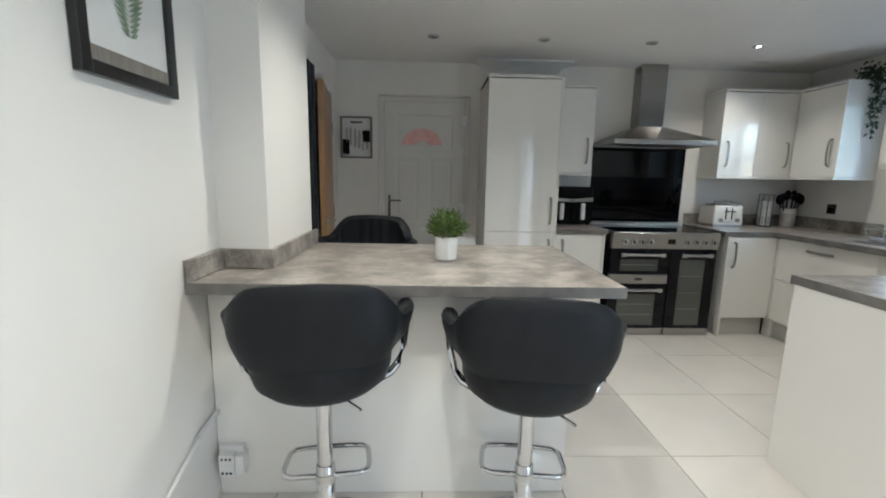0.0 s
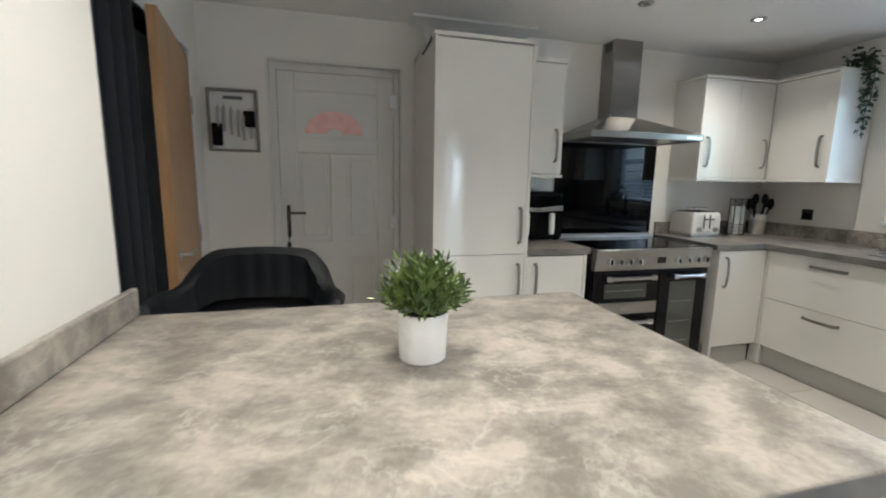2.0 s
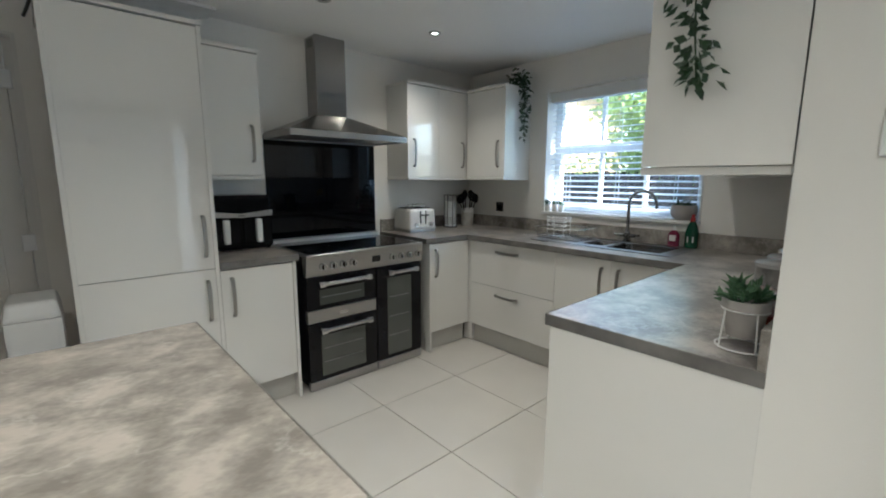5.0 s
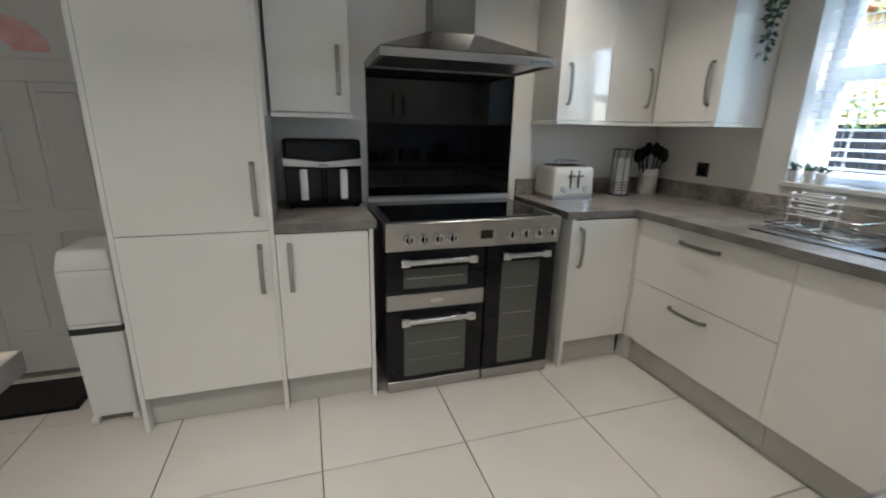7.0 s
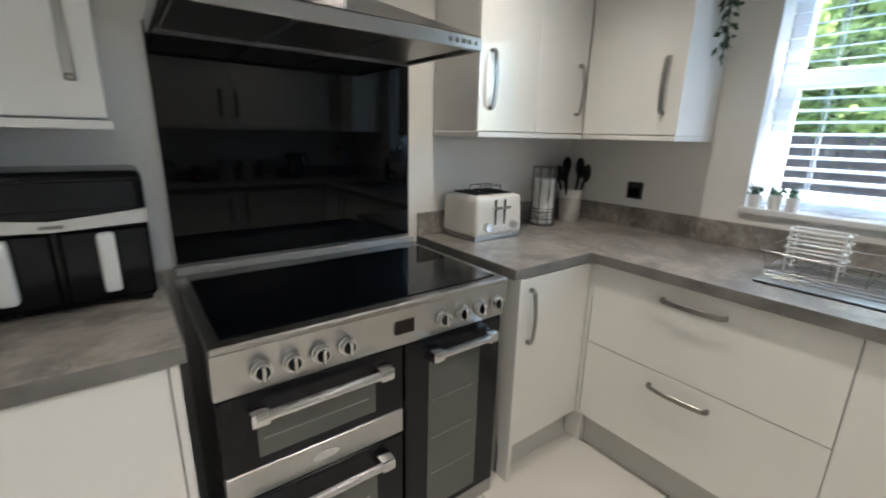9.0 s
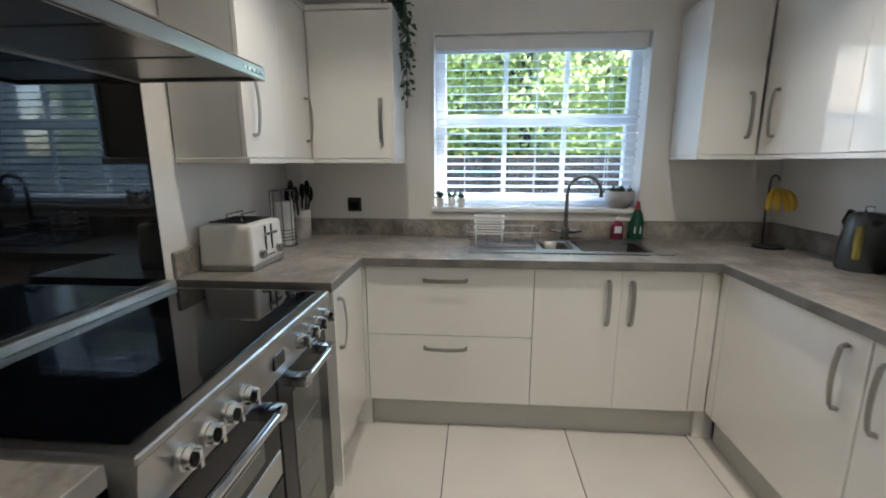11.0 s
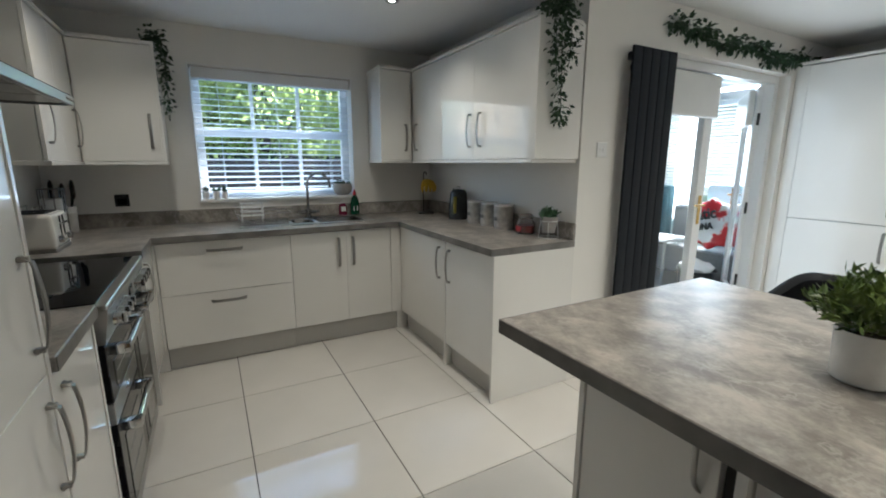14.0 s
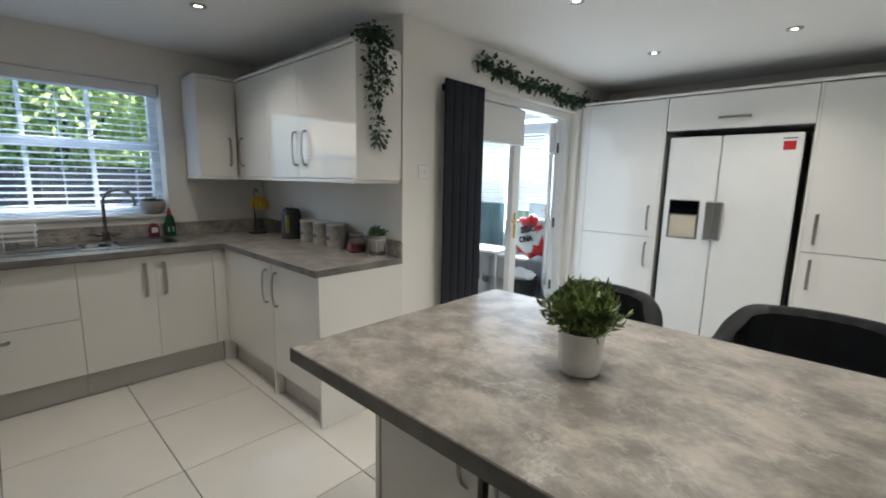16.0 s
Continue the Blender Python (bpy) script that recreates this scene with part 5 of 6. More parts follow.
for y in (0.08, 0.15):
    bm_tube(bm, [(-0.05, y, 0.212), (-0.05, y, 0.25), (0.09, y, 0.25), (0.09, y, 0.212)], 0.004, 6)
part("warming_rack", bm, M["chrome"], ts, "raised wire warming rack", True)

# steel canister and utensil pot
kc = thing("paper_roll_holder", (3.275, 4.02, 0.923), "dark wire holder round a white paper roll", "roll holder")
part("base", bm_lathe(bmesh.new(), [(0, 0), (0.066, 0), (0.068, 0.004), (0.066, 0.010), (0, 0.011)], 36), M["gunmetal"], kc, "dark round metal base", True)
part("paper_roll", bm_lathe(bmesh.new(), [(0.018, 0.012), (0.053, 0.012), (0.054, 0.016), (0.054, 0.236), (0.052, 0.240), (0.018, 0.240)], 36), M["paper"], kc, "white paper roll", True)
for z, nm in ((0.300, "top_ring"), (0.090, "ring"), (0.072, "ring"), (0.054, "ring"), (0.036, "ring")):
    part(nm, bm_tube(bmesh.new(), arc((0, 0, z), 0.0615, 0, 360, 36, "xy"), 0.0026, 6), M["gunmetal"], kc, "", True)
for k in range(8):
    a = radians(22 + 45 * k)
    x, y = 0.0615 * math.cos(a), 0.0615 * math.sin(a)
    part("upright", bm_tube(bmesh.new(), [(x, y, 0.008), (x, y, 0.300)], 0.0028, 6), M["gunmetal"], kc, "", True)
up = thing("utensil_pot", (3.505, 4.02, 0.923), "grey and white stone utensil pot with black utensils", "utensil pot")
part("pot", bm_lathe(bmesh.new(), [(0.0, 0), (0.055, 0), (0.058, 0.004), (0.060, 0.15), (0.055, 0.152), (0.052, 0.02), (0, 0.02)], 32), mat("veined_ceramic", (0.62, 0.60, 0.57), 0.3, color2=(0.36, 0.34, 0.32), scale=9), up, "", True)
part("rim", bm_lathe(bmesh.new(), [(0.0605, 0.13), (0.0615, 0.135), (0.0615, 0.172), (0.057, 0.174), (0.054, 0.16)], 32), M["ceramic"], up, "", True)
r = random.Random(3)
for k in range(6):
    a = k * 1.05 + 0.3
    bm = bmesh.new()
    e = Vector((math.cos(a) * 0.098, math.sin(a) * 0.06, 0.275 + 0.025 * math.sin(k * 2.0)))
    bm_tube(bm, [(math.cos(a) * 0.02, math.sin(a) * 0.02, 0.03), e], 0.006, 8)
    hd = bmesh.ops.create_uvsphere(bm, u_segments=12, v_segments=8, radius=0.036)
    for v in hd["verts"]:
        v.co = Vector((v.co.x, v.co.y * 0.35, v.co.z * 1.35)) + e
    part("utensil", bm, M["blackplastic"], up, "black nylon cooking utensil", True)


def socket(m, material, label, name="wall_socket"):
    """A plate that faces -y with rockers or pin holes."""
    t = thing(name, m, label, "socket")
    block("plate", (-0.043, -0.008, -0.043), (0.043, 0, 0.043), M[material], t, 0.003)
    return t


s = socket(pose(WINX - 0.001, 3.728, 1.114, 0, 0, -90), "frame_black", "black metal wall socket above the worktop")
block("socket_face", (-0.028, -0.011, -0.030), (0.028, -0.0085, 0.012), M["blackplastic"], s, 0.002)
block("rocker", (-0.012, -0.012, 0.018), (0.012, -0.0085, 0.034), M["frame_black"], s, 0.002)
s = socket(pose(-0.603, NY - 0.001, 1.33, 0, 0, 0), "white", "white double light switch beside the front door", "light_switch")
for x in (-0.014, 0.014):
    block("rocker", (x - 0.009, -0.012, -0.014), (x + 0.009, -0.0085, 0.014), M["white"], s, 0.002)
s = socket(pose(EX - 0.001, 1.08, 1.46, 0, 0, -90), "white", "white light switch on the wall end", "light_switch")
for x in (-0.014, 0.014):
    block("rocker", (x - 0.009, -0.012, -0.014), (x + 0.009, -0.0085, 0.014), M["white"], s, 0.002)

# sink with drainer, tap, dish rack
SO = (3.375, 2.5, 0.911)
sk = thing("sink", (3.375, 2.5, 0.923), "stainless steel one-and-a-half bowl sink with drainer", "sink")
rim_z = 0.004


def bowl(x0, x1, y0, y1, depth, nm):
    bm = bmesh.new()
    loops = []
    for ins, z in ((0.0, rim_z), (0.008, -0.004), (0.016, -depth * 0.85), (0.035, -depth), ):
        pts = []
        rad = 0.045
        for cx, cy, a0 in ((x1 - ins - rad, y1 - ins - rad, 0), (x0 + ins + rad, y1 - ins - rad, 90), (x0 + ins + rad, y0 + ins + rad, 180), (x1 - ins - rad, y0 + ins + rad, 270)):
            for k in range(6):
                a = radians(a0 + 90 * k / 5)
                pts.append(bm.verts.new((cx + rad * math.cos(a) - SO[0], cy + rad * math.sin(a) - SO[1], z)))
        loops.append(pts)
    for p, q in zip(loops, loops[1:]):
        for k in range(len(p)):
            bm.faces.new((p[k], p[(k + 1) % len(p)], q[(k + 1) % len(q)], q[k]))
    bm.faces.new(loops[-1])
    # Dark reflections in the steel bowls are put in as a darker metal.
    b_ = part(nm, bm, M["gunmetal"], sk, "", True)
    part("waste", bm_cyl(bmesh.new(), ((x0 + x1) / 2 - SO[0], (y0 + y1) / 2 - SO[1], -depth + 0.001), 0.035, 0.033, 0.004, 24), M["chrome"], b_)


bowl(3.205, 3.535, 2.075, 2.435, 0.15, "bowl")
bowl(3.245, 3.495, 2.465, 2.625, 0.11, "half_bowl")
for a, b in (((3.16, 1.995, 0.912), (3.205, 3.005, 0.9155)), ((3.535, 1.995, 0.912), (3.60, 3.005, 0.9155)), ((3.205, 1.995, 0.912), (3.535, 2.075, 0.9155)), ((3.205, 2.435, 0.912), (3.535, 2.465, 0.9155)), ((3.205, 2.465, 0.912), (3.245, 2.625, 0.9155)), ((3.495, 2.465, 0.912), (3.535, 2.625, 0.9155)), ((3.205, 2.625, 0.910), (3.535, 3.005, 0.9145))):
    gbox(sk, "deck", a, b, SO, "steel", 0.0)
for k in range(7):
    gbox(sk, "drainer_rib", (3.23 + k * 0.044, 2.66, 0.9145), (3.244 + k * 0.044, 2.97, 0.918), SO, "steel", 0.001)
tp = thing("kitchen_tap", (3.568, 2.45, 0.9275), "gunmetal gooseneck mixer tap with two levers", "tap")
bm = bmesh.new()
bm_tube(bm, [(0, 0, 0), (0, 0, 0.27)] + arc((0, -0.095, 0.27), 0.095, 0, 180, 14, "yz")[0:] + [(0, -0.19, 0.245)], 0.0115, 12)
part("spout", bm, M["gunmetal"], tp, "", True)
part("body", bm_lathe(bmesh.new(), [(0.030, 0), (0.030, 0.008), (0.022, 0.014), (0.022, 0.065), (0.013, 0.075)], 24), M["gunmetal"], tp, "", True)
for sgn in (-1, 1):
    bm = bmesh.new()
    bm_tube(bm, [(0, sgn * 0.02, 0.045), (0, sgn * 0.055, 0.045)], 0.014, 12)
    bm_tube(bm, [(0, sgn * 0.055, 0.045), (-0.01, sgn * 0.09, 0.052)], 0.009, 10)
    part("lever", bm, M["gunmetal"], tp, "", True)

DR = (3.36, 2.83, 0.9185)
dr = thing("dish_rack", (3.36, 2.83, 0.9305), "white wire dish rack with plate slots on the drainer", "dish rack")
bm = bmesh.new()
def rrect(x, y, z, xo=0.0):
    c = [(-x, -y, z), (x, -y, z), (x, y, z), (-x, y, z), (-x, -y, z)]
    return c
for x, y, z, rr in ((0.13, 0.19, 0.085, 0.0035), (0.115, 0.175, 0.02, 0.0025), (0.11, 0.17, 0.004, 0.003)):
    bm_tube(bm, rrect(x, y, z), rr, 6)
for k in range(5):
    y = -0.165 + 0.33 * k / 4
    bm_tube(bm, [(-0.13, y * 1.1, 0.085), (-0.115, y, 0.02), (0.115, y, 0.02), (0.13, y * 1.1, 0.085)], 0.0018, 5)
part("basket", bm, M["chrome"], dr, "", True)
for sgn in (-1, 1):
    bm = bmesh.new()
    for k in range(4):
        zz = 0.060 + 0.030 * k
        bm_tube(bm, [(0.02 + sgn * 0.045, -0.005, zz), (0.02 + sgn * 0.045, 0.148, zz)], 0.0042, 6)
        for y in (-0.005, 0.148):
            bm_tube(bm, [(0.02 + sgn * 0.045, y, zz), (0.02 + sgn * 0.020, y, zz + 0.004)], 0.0055, 6)
    for y in (0.0, 0.143):
        bm_tube(bm, [(0.02 + sgn * 0.045, y, 0.004), (0.02 + sgn * 0.045, y, 0.155)], 0.0032, 6)
    part("plate_holder", bm, M["wire"], dr, "stepped white wire plate holder", True)


def bottle(name, loc, prof, material, cap, cap_prof, label):
    t = thing(name, loc, label, "bottle", "bottles by the sink")
    bm = bm_lathe(bmesh.new(), prof, 24)
    for v in bm.verts:
        v.co.x *= 0.62
    b_ = part("body", bm, M[material], t, "", True)
    part("cap", bm_lathe(bmesh.new(), cap_prof, 20), M[cap], t, "", True)
    bmx = bm_box(bmesh.new(), (-0.024, -0.020, 0.04), (-0.0225, 0.020, 0.08))
    part("product_label", bmx, M["paper"], b_)
    return t


bottle("soap_bottle", (3.60, 2.145, 0.923), [(0, 0), (0.034, 0), (0.037, 0.01), (0.036, 0.08), (0.022, 0.105), (0.012, 0.112), (0, 0.112)], "pinksoap", "white", [(0.012, 0.112), (0.012, 0.128), (0.005, 0.13), (0.005, 0.145), (0, 0.146)], "magenta hand soap pump bottle beside the sink")
bottle("washing_up_bottle", (3.60, 2.035, 0.923), [(0, 0), (0.036, 0), (0.040, 0.01), (0.041, 0.10), (0.03, 0.15), (0.015, 0.178), (0, 0.178)], "green", "redcap", [(0.015, 0.178), (0.016, 0.20), (0.010, 0.205), (0.009, 0.225), (0, 0.226)], "green washing-up liquid bottle with a red cap")

# on the window sill
for k, (y, h) in enumerate(((3.195, 0.055), (3.125, 0.06), (3.065, 0.055))):
    t = thing("small_potted_succulent", (WINX + 0.0, y, WZ0 + 0.005), "tiny succulent in a white pot on the window sill", "plant", "succulents on the sill")
    part("pot", bm_lathe(bmesh.new(), [(0, 0), (0.021, 0), (0.025, h), (0.022, h), (0.02, h * 0.8), (0, h * 0.8)], 20), M["ceramic"], t, "", True)
    part("foliage", blades(10, 0.008, 0.024, 0.05, 0.02, 0.010, 20 + k, h * 0.75, 0.1, "succulent" if k != 0 else "ivy"), None, t)
t = thing("succulent_bowl", (WINX + 0.02, 2.12, WZ0 + 0.005), "grey stone bowl of dark succulents on the window sill", "plant")
part("bowl", bm_lathe(bmesh.new(), [(0, 0), (0.05, 0), (0.078, 0.03), (0.084, 0.07), (0.078, 0.10), (0.07, 0.10), (0.07, 0.07), (0, 0.07)], 32), M["terracotta"], t, "", True)
part("foliage", blades(22, 0.045, 0.04, 0.045, 0.028, 0.014, 31, 0.075, 0.1, "ivy"), None, t)

# return run: kettle, canisters, candle, succulent, bananas
kt = thing("kettle", (2.93, 1.35, 0.923), "dark slate kettle with a clear water gauge", "kettle")
part("body", bm_lathe(bmesh.new(), [(0, 0.0), (0.078, 0.0), (0.084, 0.012), (0.082, 0.10), (0.068, 0.215), (0.060, 0.232), (0.045, 0.243), (0, 0.247)], 36), M["kettle"], kt, "", True)
bm = bmesh.new()
bm_tube(bm, [(0.06, -0.01, 0.225), (0.115, -0.02, 0.235), (0.135, -0.02, 0.19), (0.125, -0.02, 0.10), (0.085, -0.015, 0.05)], 0.012, 10)
part("handle", bm, M["blackplastic"], kt, "", True)
bm = bmesh.new()
bm_tube(bm, [(-0.02, 0, 0.243), (-0.018, 0, 0.268), (0.018, 0, 0.268), (0.02, 0, 0.243)], 0.004, 8)
part("lid_loop", bm, M["chrome"], kt, "", True)
# The golden reflection in the clear gauge is painted as an amber colour.
part("gauge", bm_box(bmesh.new(), (-0.060, 0.050, 0.05), (-0.030, 0.072, 0.19), 0.006), mat("gauge_reflection", (0.35, 0.28, 0.06), 0.1, var=0.2), kt, "clear gauge with a golden reflection painted as its colour", True)
bm = bmesh.new()
bm_tube(bm, [(-0.055, 0.02, 0.20), (-0.10, 0.03, 0.225)], 0.014, 10)
part("spout", bm, M["kettle"], kt, "", True)
for k, x in enumerate((2.665, 2.48, 2.305)):
    t = thing("storage_canister", (x, 1.345, 0.923), "grey marbled storage canister with a white rim", "canister", "storage canisters")
    part("body", bm_lathe(bmesh.new(), [(0, 0), (0.066, 0), (0.069, 0.005), (0.069, 0.158), (0, 0.158)], 32), M["grey"], t, "", True)
    part("lid", bm_lathe(bmesh.new(), [(0.071, 0.158), (0.071, 0.170), (0.066, 0.174), (0, 0.174)], 32), M["ceramic"], t, "white lid", True)
    block("motif", (-0.018, 0.0685, 0.06), (0.018, 0.0705, 0.085), M["ink"], t, 0.0, "dark script motif")
cj = thing("candle_jar", (2.06, 1.345, 0.923), "red candle in a clear lidded glass jar", "candle")
part("jar", bm_lathe(bmesh.new(), [(0, 0), (0.052, 0), (0.060, 0.008), (0.061, 0.07), (0.045, 0.095), (0.040, 0.10), (0.037, 0.10), (0.042, 0.09), (0.057, 0.068), (0.056, 0.010), (0, 0.006)], 32), M["jar"], cj, "", True)
part("wax", bm_lathe(bmesh.new(), [(0, 0.008), (0.054, 0.010), (0.0555, 0.055), (0, 0.056)], 28), M["red"], cj, "dark red wax", True)
part("lid", bm_lathe(bmesh.new(), [(0.042, 0.101), (0.047, 0.104), (0.047, 0.125), (0.03, 0.132), (0, 0.133)], 28), M["jar"], cj, "", True)
block("jar_label", (-0.025, 0.0585, 0.02), (0.025, 0.0615, 0.055), M["redcap"], cj, 0.0)
sp = thing("potted_succulent", (1.85, 1.335, 0.923), "green succulent in a grey pot on a wire stand", "plant")
part("pot", bm_lathe(bmesh.new(), [(0, 0.035), (0.038, 0.035), (0.052, 0.11), (0.056, 0.112), (0.056, 0.135), (0.050, 0.135), (0.048, 0.115), (0, 0.115)], 28), M["terracotta"], sp, "", True)
part("foliage", blades(30, 0.02, 0.048, 0.062, 0.036, 0.013, 41, 0.115, 0.1, "succulent"), None, sp, "spiky green succulent leaves")
bm = bmesh.new()
for k in range(4):
    a = radians(45 + 90 * k)
    bm_tube(bm, [(0.060 * math.cos(a), 0.060 * math.sin(a), 0.0), (0.05 * math.cos(a), 0.05 * math.sin(a), 0.115)], 0.0025, 6)
bm_tube(bm, arc((0, 0, 0.108), 0.0535, 0, 360, 24, "xy"), 0.0025, 6)
bm_tube(bm, arc((0, 0, 0.004), 0.0605, 0, 360, 24, "xy"), 0.0025, 6)
part("stand", bm, M["wire"], sp, "white wire stand", True)
bs = thing("banana_stand", (3.40, 1.42, 0.923), "bunch of yellow bananas hanging on a metal hook stand", "bananas")
part("base", bm_cyl(bmesh.new(), (0, 0, 0), 0.075, 0.072, 0.012, 28), M["frame_black"], bs, "", True)
bm = bmesh.new()
bm_tube(bm, [(0.05, 0, 0.01), (0.06, 0, 0.2), (0.055, 0, 0.33)] + arc((0.02, 0, 0.345), 0.035, 20, 170, 8, "xz"), 0.005, 8)
part("hook", bm, M["frame_black"], bs, "", True)
for k in range(5):
    bm = bmesh.new()
    ang = -50 + 25 * k
    pts, n = [], 9
    for j in range(n + 1):
        u = j / n
        a = radians(95 + 105 * u)
        pts.append(Vector((0.085 * math.cos(a), 0, 0.085 * math.sin(a) + 0.225)))
    rings = []
    for j, p in enumerate(pts):
        rr = 0.017 * (math.sin(math.pi * min(1, max(0.06, j / n))) ** 0.45)
        tdir = (pts[min(j + 1, n)] - pts[max(j - 1, 0)]).normalized()
        side = Vector((0, 1, 0))
        nn = side.cross(tdir)
        rings.append([bm.verts.new(p + side * rr * math.cos(2 * math.pi * q / 6) + nn * rr * math.sin(2 * math.pi * q / 6)) for q in range(6)])
    for p, q in zip(rings, rings[1:]):
        for j in range(6):
            bm.faces.new((p[j], p[(j + 1) % 6], q[(j + 1) % 6], q[j]))
    bm.faces.new(rings[0][::-1]), bm.faces.new(rings[-1])
    bmesh.ops.rotate(bm, cent=(0, 0, 0), matrix=Matrix.Rotation(radians(ang), 3, "Z"), verts=bm.verts)
    part("banana", bm, M["banana"], bs, "yellow banana", True)

# ---- trailing plants ----


def trailing(name, at, strands, seed, label, mtl="ivy", size=0.034):
    """Strands are lists of points relative to the plant's anchor; leaves sit along them."""
    r = random.Random(seed)
    t = thing(name, at, label, "plant", "artificial ivy")
    bm = bmesh.new()
    items = []
    for pts, spread, n in strands:
        bm_tube(bm, pts, 0.0022, 5)
        for _ in range(n):
            u = r.random() * (len(pts) - 1)
            k = min(int(u), len(pts) - 2)
            p = Vector(pts[k]).lerp(Vector(pts[k + 1]), u - k)
            off = rnd_dir(r)
            d = off * 1.0 + Vector((0, 0, -0.7))
            q = p + off * spread * r.random()
            items.append((q, d, rnd_dir(r) + Vector((-0.3, 0.3, 0.4)), size * r.uniform(0.7, 1.25), size * 0.62 * r.uniform(0.8, 1.2)))
    part("stem", bm, M["ivy"], t, "", True)
    part("leaves", leaf_mesh("leaves", items, M[mtl]), None, t)
    return t


trailing("trailing_ivy", (1.695, 1.47, 2.162), [
    ([(0.06, 0.0, 0.03), (-0.02, 0.0, 0.05), (-0.03, 0.01, -0.10), (-0.03, 0.0, -0.28), (-0.025, -0.01, -0.45), (-0.02, -0.02, -0.56)], 0.05, 240),
    ([(0.05, -0.05, 0.03), (-0.025, -0.05, 0.04), (-0.03, -0.06, -0.12), (-0.03, -0.05, -0.26)], 0.055, 150),
    ([(0.05, 0.05, 0.03), (-0.025, 0.06, 0.04), (-0.03, 0.05, -0.08), (-0.025, 0.04, -0.20), (-0.025, 0.03, -0.33)], 0.055, 150),
    ([(0.08, -0.06, 0.02), (0.04, 0.0, 0.06), (0.06, 0.08, 0.03)], 0.05, 60)], 7, "trailing dark green artificial ivy on top of the wall unit")
trailing("trailing_ivy", (3.50, 3.395, 2.165), [
    ([(0.0, 0.08, 0.02), (0.0, -0.01, 0.05), (0.0, -0.035, -0.10), (0.01, -0.03, -0.28), (0.01, -0.03, -0.46)], 0.04, 200),
    ([(0.05, 0.06, 0.02), (0.03, -0.02, 0.04), (0.03, -0.04, -0.10), (0.03, -0.035, -0.25)], 0.04, 70),
    ([(-0.08, 0.05, 0.02), (-0.03, 0.0, 0.07), (0.06, 0.02, 0.03)], 0.05, 80)], 8, "trailing dark green artificial ivy on top of the wall unit")
gar = []
pts = []
for k in range(22):
    u = k / 21
    pts.append((0.0, -2.02 * u, 0.02 * math.sin(u * 17) - 0.05 * u + 0.02 * math.sin(u * 40)))
gar.append((pts, 0.06, 950))
gar.append(([(-0.02, -2.0, -0.05), (-0.05, -2.03, -0.10), (-0.05, -2.04, -0.20)], 0.045, 45))
trailing("leaf_garland", (EX - 0.035, 0.60, 2.215), gar, 9, "green leaf garland draped over the patio doors", size=0.045)

# ---- wall things ----
pf = thing("picture", pose(WX + 0.002, 1.33, 1.562, 0, 0, 90), "black framed fern print on the white wall", "picture")
for a, b in (((-0.20, -0.024, 0), (-0.165, 0, 0.60)), ((0.165, -0.024, 0), (0.20, 0, 0.60)), ((-0.165, -0.024, 0), (0.165, 0, 0.035)), ((-0.165, -0.024, 0.565), (0.165, 0, 0.60))):
    block("frame", a, b, M["frame_black"], pf, 0.002)
block("print", (-0.165, -0.012, 0.035), (0.165, -0.004, 0.565), M["paper"], pf, 0.0)
block("mount", (-0.165, -0.0135, 0.036), (0.165, -0.0125, 0.075), M["frame_wood"], pf, 0.0)
items = []
for k in range(26):
    z = 0.13 + 0.34 * k / 25
    for sgn in (-1, 1):
        items.append((Vector((0.0, -0.0135, z)), Vector((sgn * 1.0, 0, 0.55)), Vector((0, -1, 0)), 0.03 + 0.075 * math.sin(math.pi * (k + 1) / 27), 0.015))
part("fern", leaf_mesh("fern", items, M["fern"]), None, pf, "pale green fern leaf print")

kb = thing("key_holder", pose(-0.617, NY - 0.002, 1.49, 0, 0, 0), "grey framed key holder board hung with keys", "key holder")
for a, b in (((-0.145, -0.04, 0), (-0.13, 0, 0.375)), ((0.13, -0.04, 0), (0.145, 0, 0.375)), ((-0.13, -0.04, 0), (0.13, 0, 0.015)), ((-0.13, -0.04, 0.36), (0.13, 0, 0.375))):
    block("frame", a, b, M["frame_wood"], kb, 0.002)
block("board", (-0.13, -0.012, 0.015), (0.13, -0.002, 0.36), M["paper"], kb, 0.0)
block("caption", (-0.055, -0.014, 0.315), (0.055, -0.0125, 0.335), M["ink"], kb, 0.0)
for k, (x, z0, z1, w) in enumerate(((-0.095, 0.035, 0.17, 0.03), (-0.085, 0.14, 0.27, 0.012), (-0.05, 0.12, 0.27, 0.012), (-0.01, 0.10, 0.26, 0.010), (0.03, 0.09, 0.25, 0.012), (0.06, 0.07, 0.22, 0.010), (0.09, 0.15, 0.25, 0.034), (0.10, 0.08, 0.15, 0.010))):
    bm = bm_box(bmesh.new(), (x - w, -0.030, z0), (x + w, -0.016, z1), min(0.009, w * 0.6), 2)
    part("key", bm, M["blackplastic"] if w > 0.02 else M["bezel"], kb, "black key fob" if w > 0.02 else "metal key")
    block("hook", (x - 0.003, -0.022, z1), (x + 0.003, -0.012, z1 + 0.015), M["bezel"], kb, 0.0)

# cable clip on top of the larder unit's side
bm = bmesh.new()
bm_tube(bm, [(0, 0, 0), (0.012, -0.03, 0.02), (0.03, -0.09, 0.055), (0.032, -0.11, 0.07)], 0.007, 8)
tagged(new("cable", finish(bm, "cable", M["frame_black"], True)), "short black cable behind the larder unit's top", "cable").location = (0.49, 3.72, 2.055)

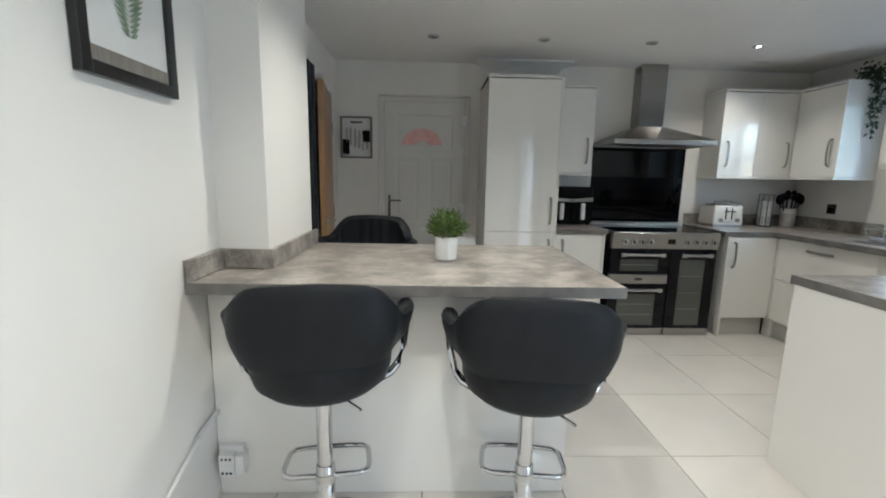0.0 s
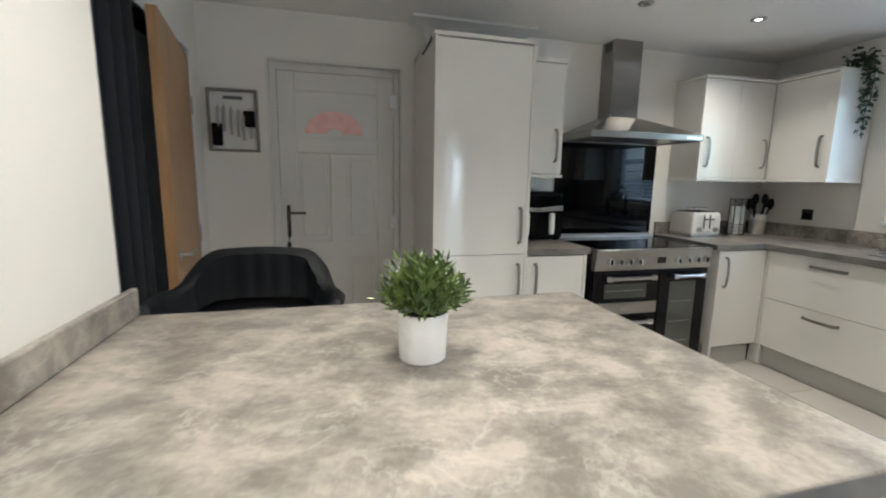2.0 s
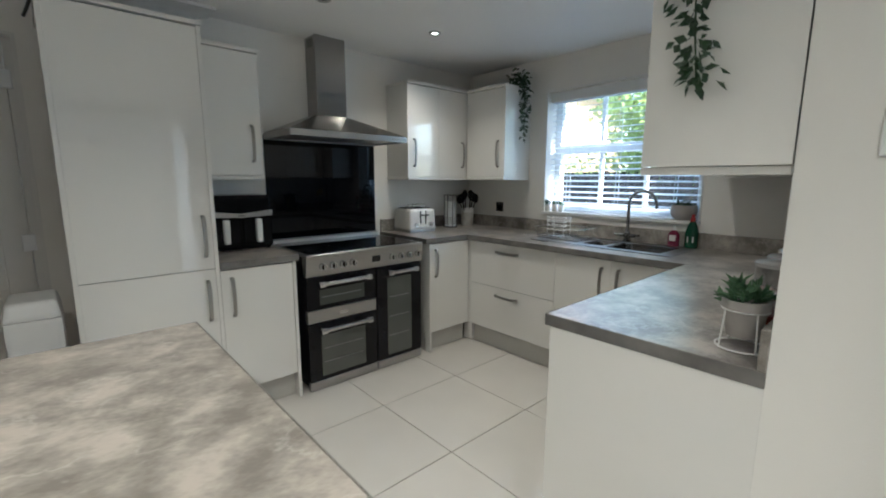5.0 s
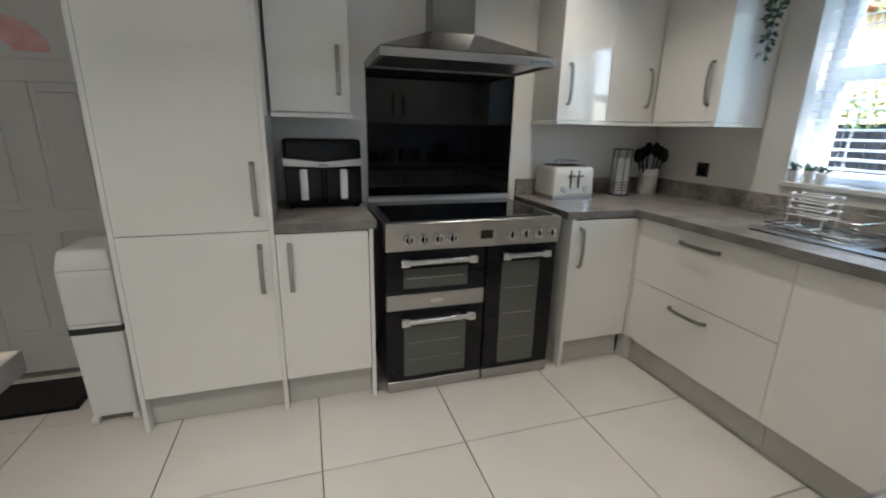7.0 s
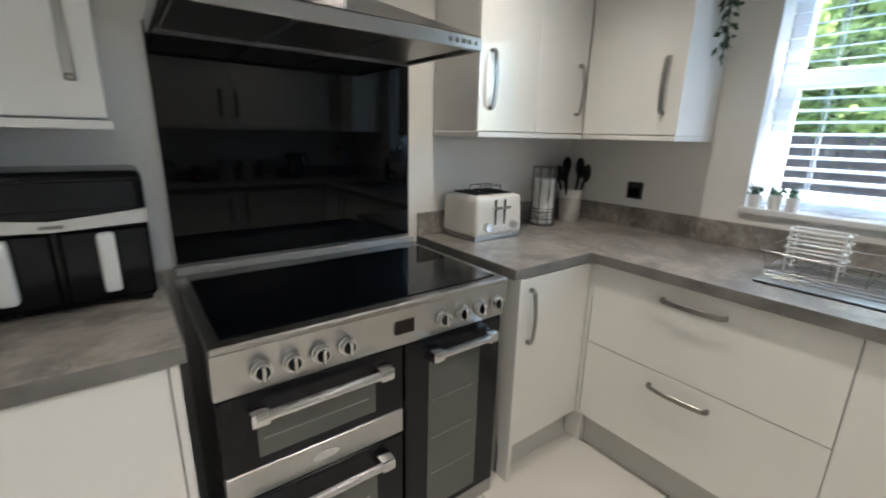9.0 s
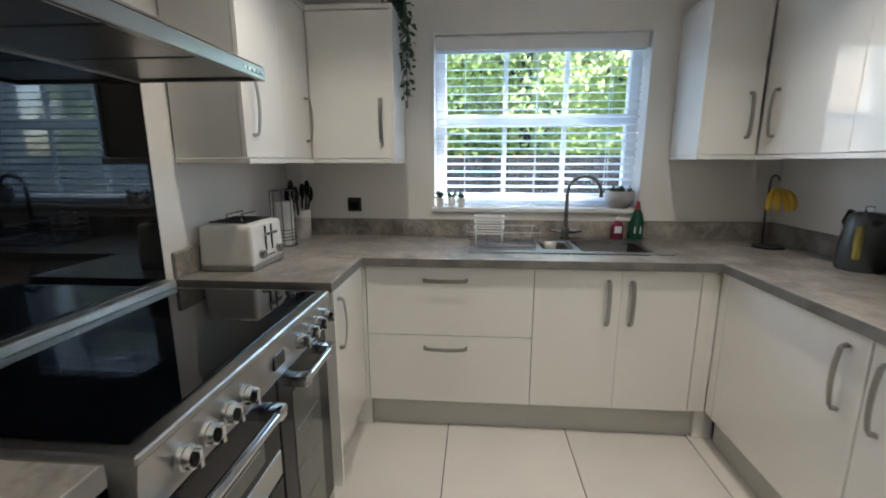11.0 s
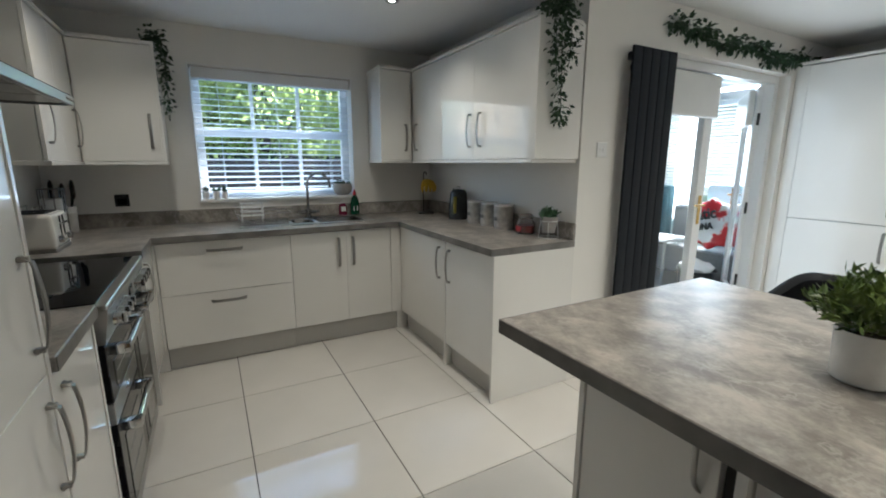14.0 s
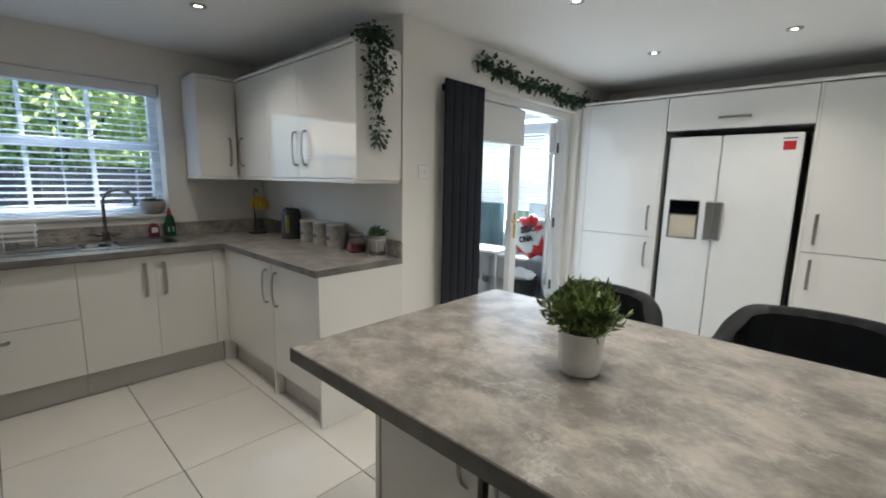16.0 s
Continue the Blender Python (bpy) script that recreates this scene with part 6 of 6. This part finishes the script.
# trunking and plug adaptor low on the left wall
bm = bmesh.new()
bm_tube(bm, [(WX + 0.014, 1.65, 0.378), (WX + 0.014, 1.5, 0.358)], 0.010, 8)
bm_tube(bm, [(WX + 0.014, 1.5, 0.352), (WX + 0.014, 0.62, 0.010)], 0.008, 8)
tagged(new("cable_trunking", finish(bm, "cable_trunking", M["trim"], True)), "thin white cable trunking down the wall", "cable trunking")
ad = thing("plug_adaptor", (-0.728, 1.625, 0.128), "white multi-way plug adaptor low beside the bar panel", "plug adaptor")
part("body", bm_box(bmesh.new(), (-0.03, -0.035, 0), (0.03, 0.0, 0.09), 0.006, 2), M["white"], ad, "", True)
part("plug", bm_box(bmesh.new(), (0.031, -0.03, 0.01), (0.065, 0.028, 0.085), 0.008, 2), M["white"], ad, "", True)
for x in (-0.016, 0, 0.016):
    for z in (0.014, 0.075):
        block("pin_hole", (x - 0.004, -0.0365, z - 0.005), (x + 0.004, -0.0345, z + 0.005), M["dark"], ad, 0.0)
block("wall_plate", (-0.045, 0.001, -0.02), (0.055, 0.029, 0.11), M["white"], ad, 0.003)

# pedal bin and door mat
bn = thing("kitchen_bin", (0.378, 3.80, 0), "white pedal bin with a grey band on small wheels", "bin")


def bin_shell(z0, z1, s0, s1, nm, mtl):
    bm = bm_box(bmesh.new(), (-0.102, -0.155, z0), (0.102, 0.155, z1), 0.03, 4)
    for v in bm.verts:
        u = (v.co.z - z0) / (z1 - z0)
        v.co.x *= s0 + (s1 - s0) * u
        v.co.y *= s0 + (s1 - s0) * u
    return part(nm, bm, M[mtl], bn, "", True)


bin_shell(0.035, 0.50, 0.86, 0.97, "body", "white")
bin_shell(0.455, 0.485, 0.985, 0.99, "band", "kettle")
bin_shell(0.495, 0.74, 0.975, 1.0, "upper_body", "white")
lid = bin_shell(0.735, 0.82, 1.02, 0.86, "lid", "white")
for x in (-0.08, 0.08):
    for y in (-0.12, 0.12):
        part("castor", bm_cyl(bmesh.new(), (x - 0.012, y, 0.02), 0.02, 0.02, 0.024, 16, "x"), M["white"], bn)
dm = thing("door_mat", (-0.10, 3.98, 0.0), "black ribbed door mat before the front door", "mat")
part("mat_surface", bm_box(bmesh.new(), (-0.33, -0.14, 0.001), (0.25, 0.15, 0.014), 0.003), M["mat"], dm)
part("border", bm_box(bmesh.new(), (-0.35, -0.16, 0.0005), (0.27, 0.165, 0.006), 0.002), M["blackplastic"], dm)

# ---- downlights ----
for sx, sy in SPOTS + UNLIT:
    t = thing("downlight", (sx, sy, CEIL), "small recessed downlight with a satin nickel bezel", "downlight", "ceiling downlights")
    part("bezel", bm_lathe(bmesh.new(), [(0.044, 0.0), (0.042, -0.006), (0.028, -0.010), (0.0205, -0.003), (0.0205, 0.0)], 32), M["bezel"], t, "", True)
    part("lamp", bm_lathe(bmesh.new(), [(0.020, -0.001), (0.0, -0.002)], 24), M["unlit" if (sx, sy) in UNLIT else "glow"], t, "unlit lamp face" if (sx, sy) in UNLIT else "bright lamp face")

# fillers in the unit corners
solid("trim", [((3.031, 3.512, 0.165), (3.05, 3.529, 0.866)), ((3.033, 1.842, 0.165), (3.05, 1.872, 0.866)), ((3.06, 3.51, 0.003), (3.09, 3.60, 0.158)), ((3.06, 1.78, 0.003), (3.09, 1.87, 0.158))], M["gloss"], "gloss white corner filler between base units", "trim")

# ---- floor tiles ----
P_, G_ = 0.607, 0.005
cache = {}


def tile(x0, x1, y0, y1):
    key = (round(x1 - x0, 4), round(y1 - y0, 4))
    if key not in cache:
        w, d = key
        cache[key] = finish(bm_box(bmesh.new(), (-w / 2, -d / 2, -0.009), (w / 2, d / 2, 0.0), 0.0012), "tile", M["tile"])
    t = part("tile", cache[key], None, floor)
    t.location = ((x0 + x1) / 2, (y0 + y1) / 2, 0)


for i in range(-5, 6):
    for j in range(-7, 6):
        x0, y0 = 1.265 + i * P_ + G_ / 2, 1.89 + j * P_ + G_ / 2
        x1, y1 = x0 + P_ - G_, y0 + P_ - G_
        xm = WINX if y1 > RY + 0.3 else EX + 0.12
        x0, x1, y0, y1 = max(x0, -0.95), min(x1, xm), max(y0, SY), min(y1, NY + 0.08)
        if x1 - x0 > 0.02 and y1 - y0 > 0.02:
            tile(x0, x1, y0, y1)
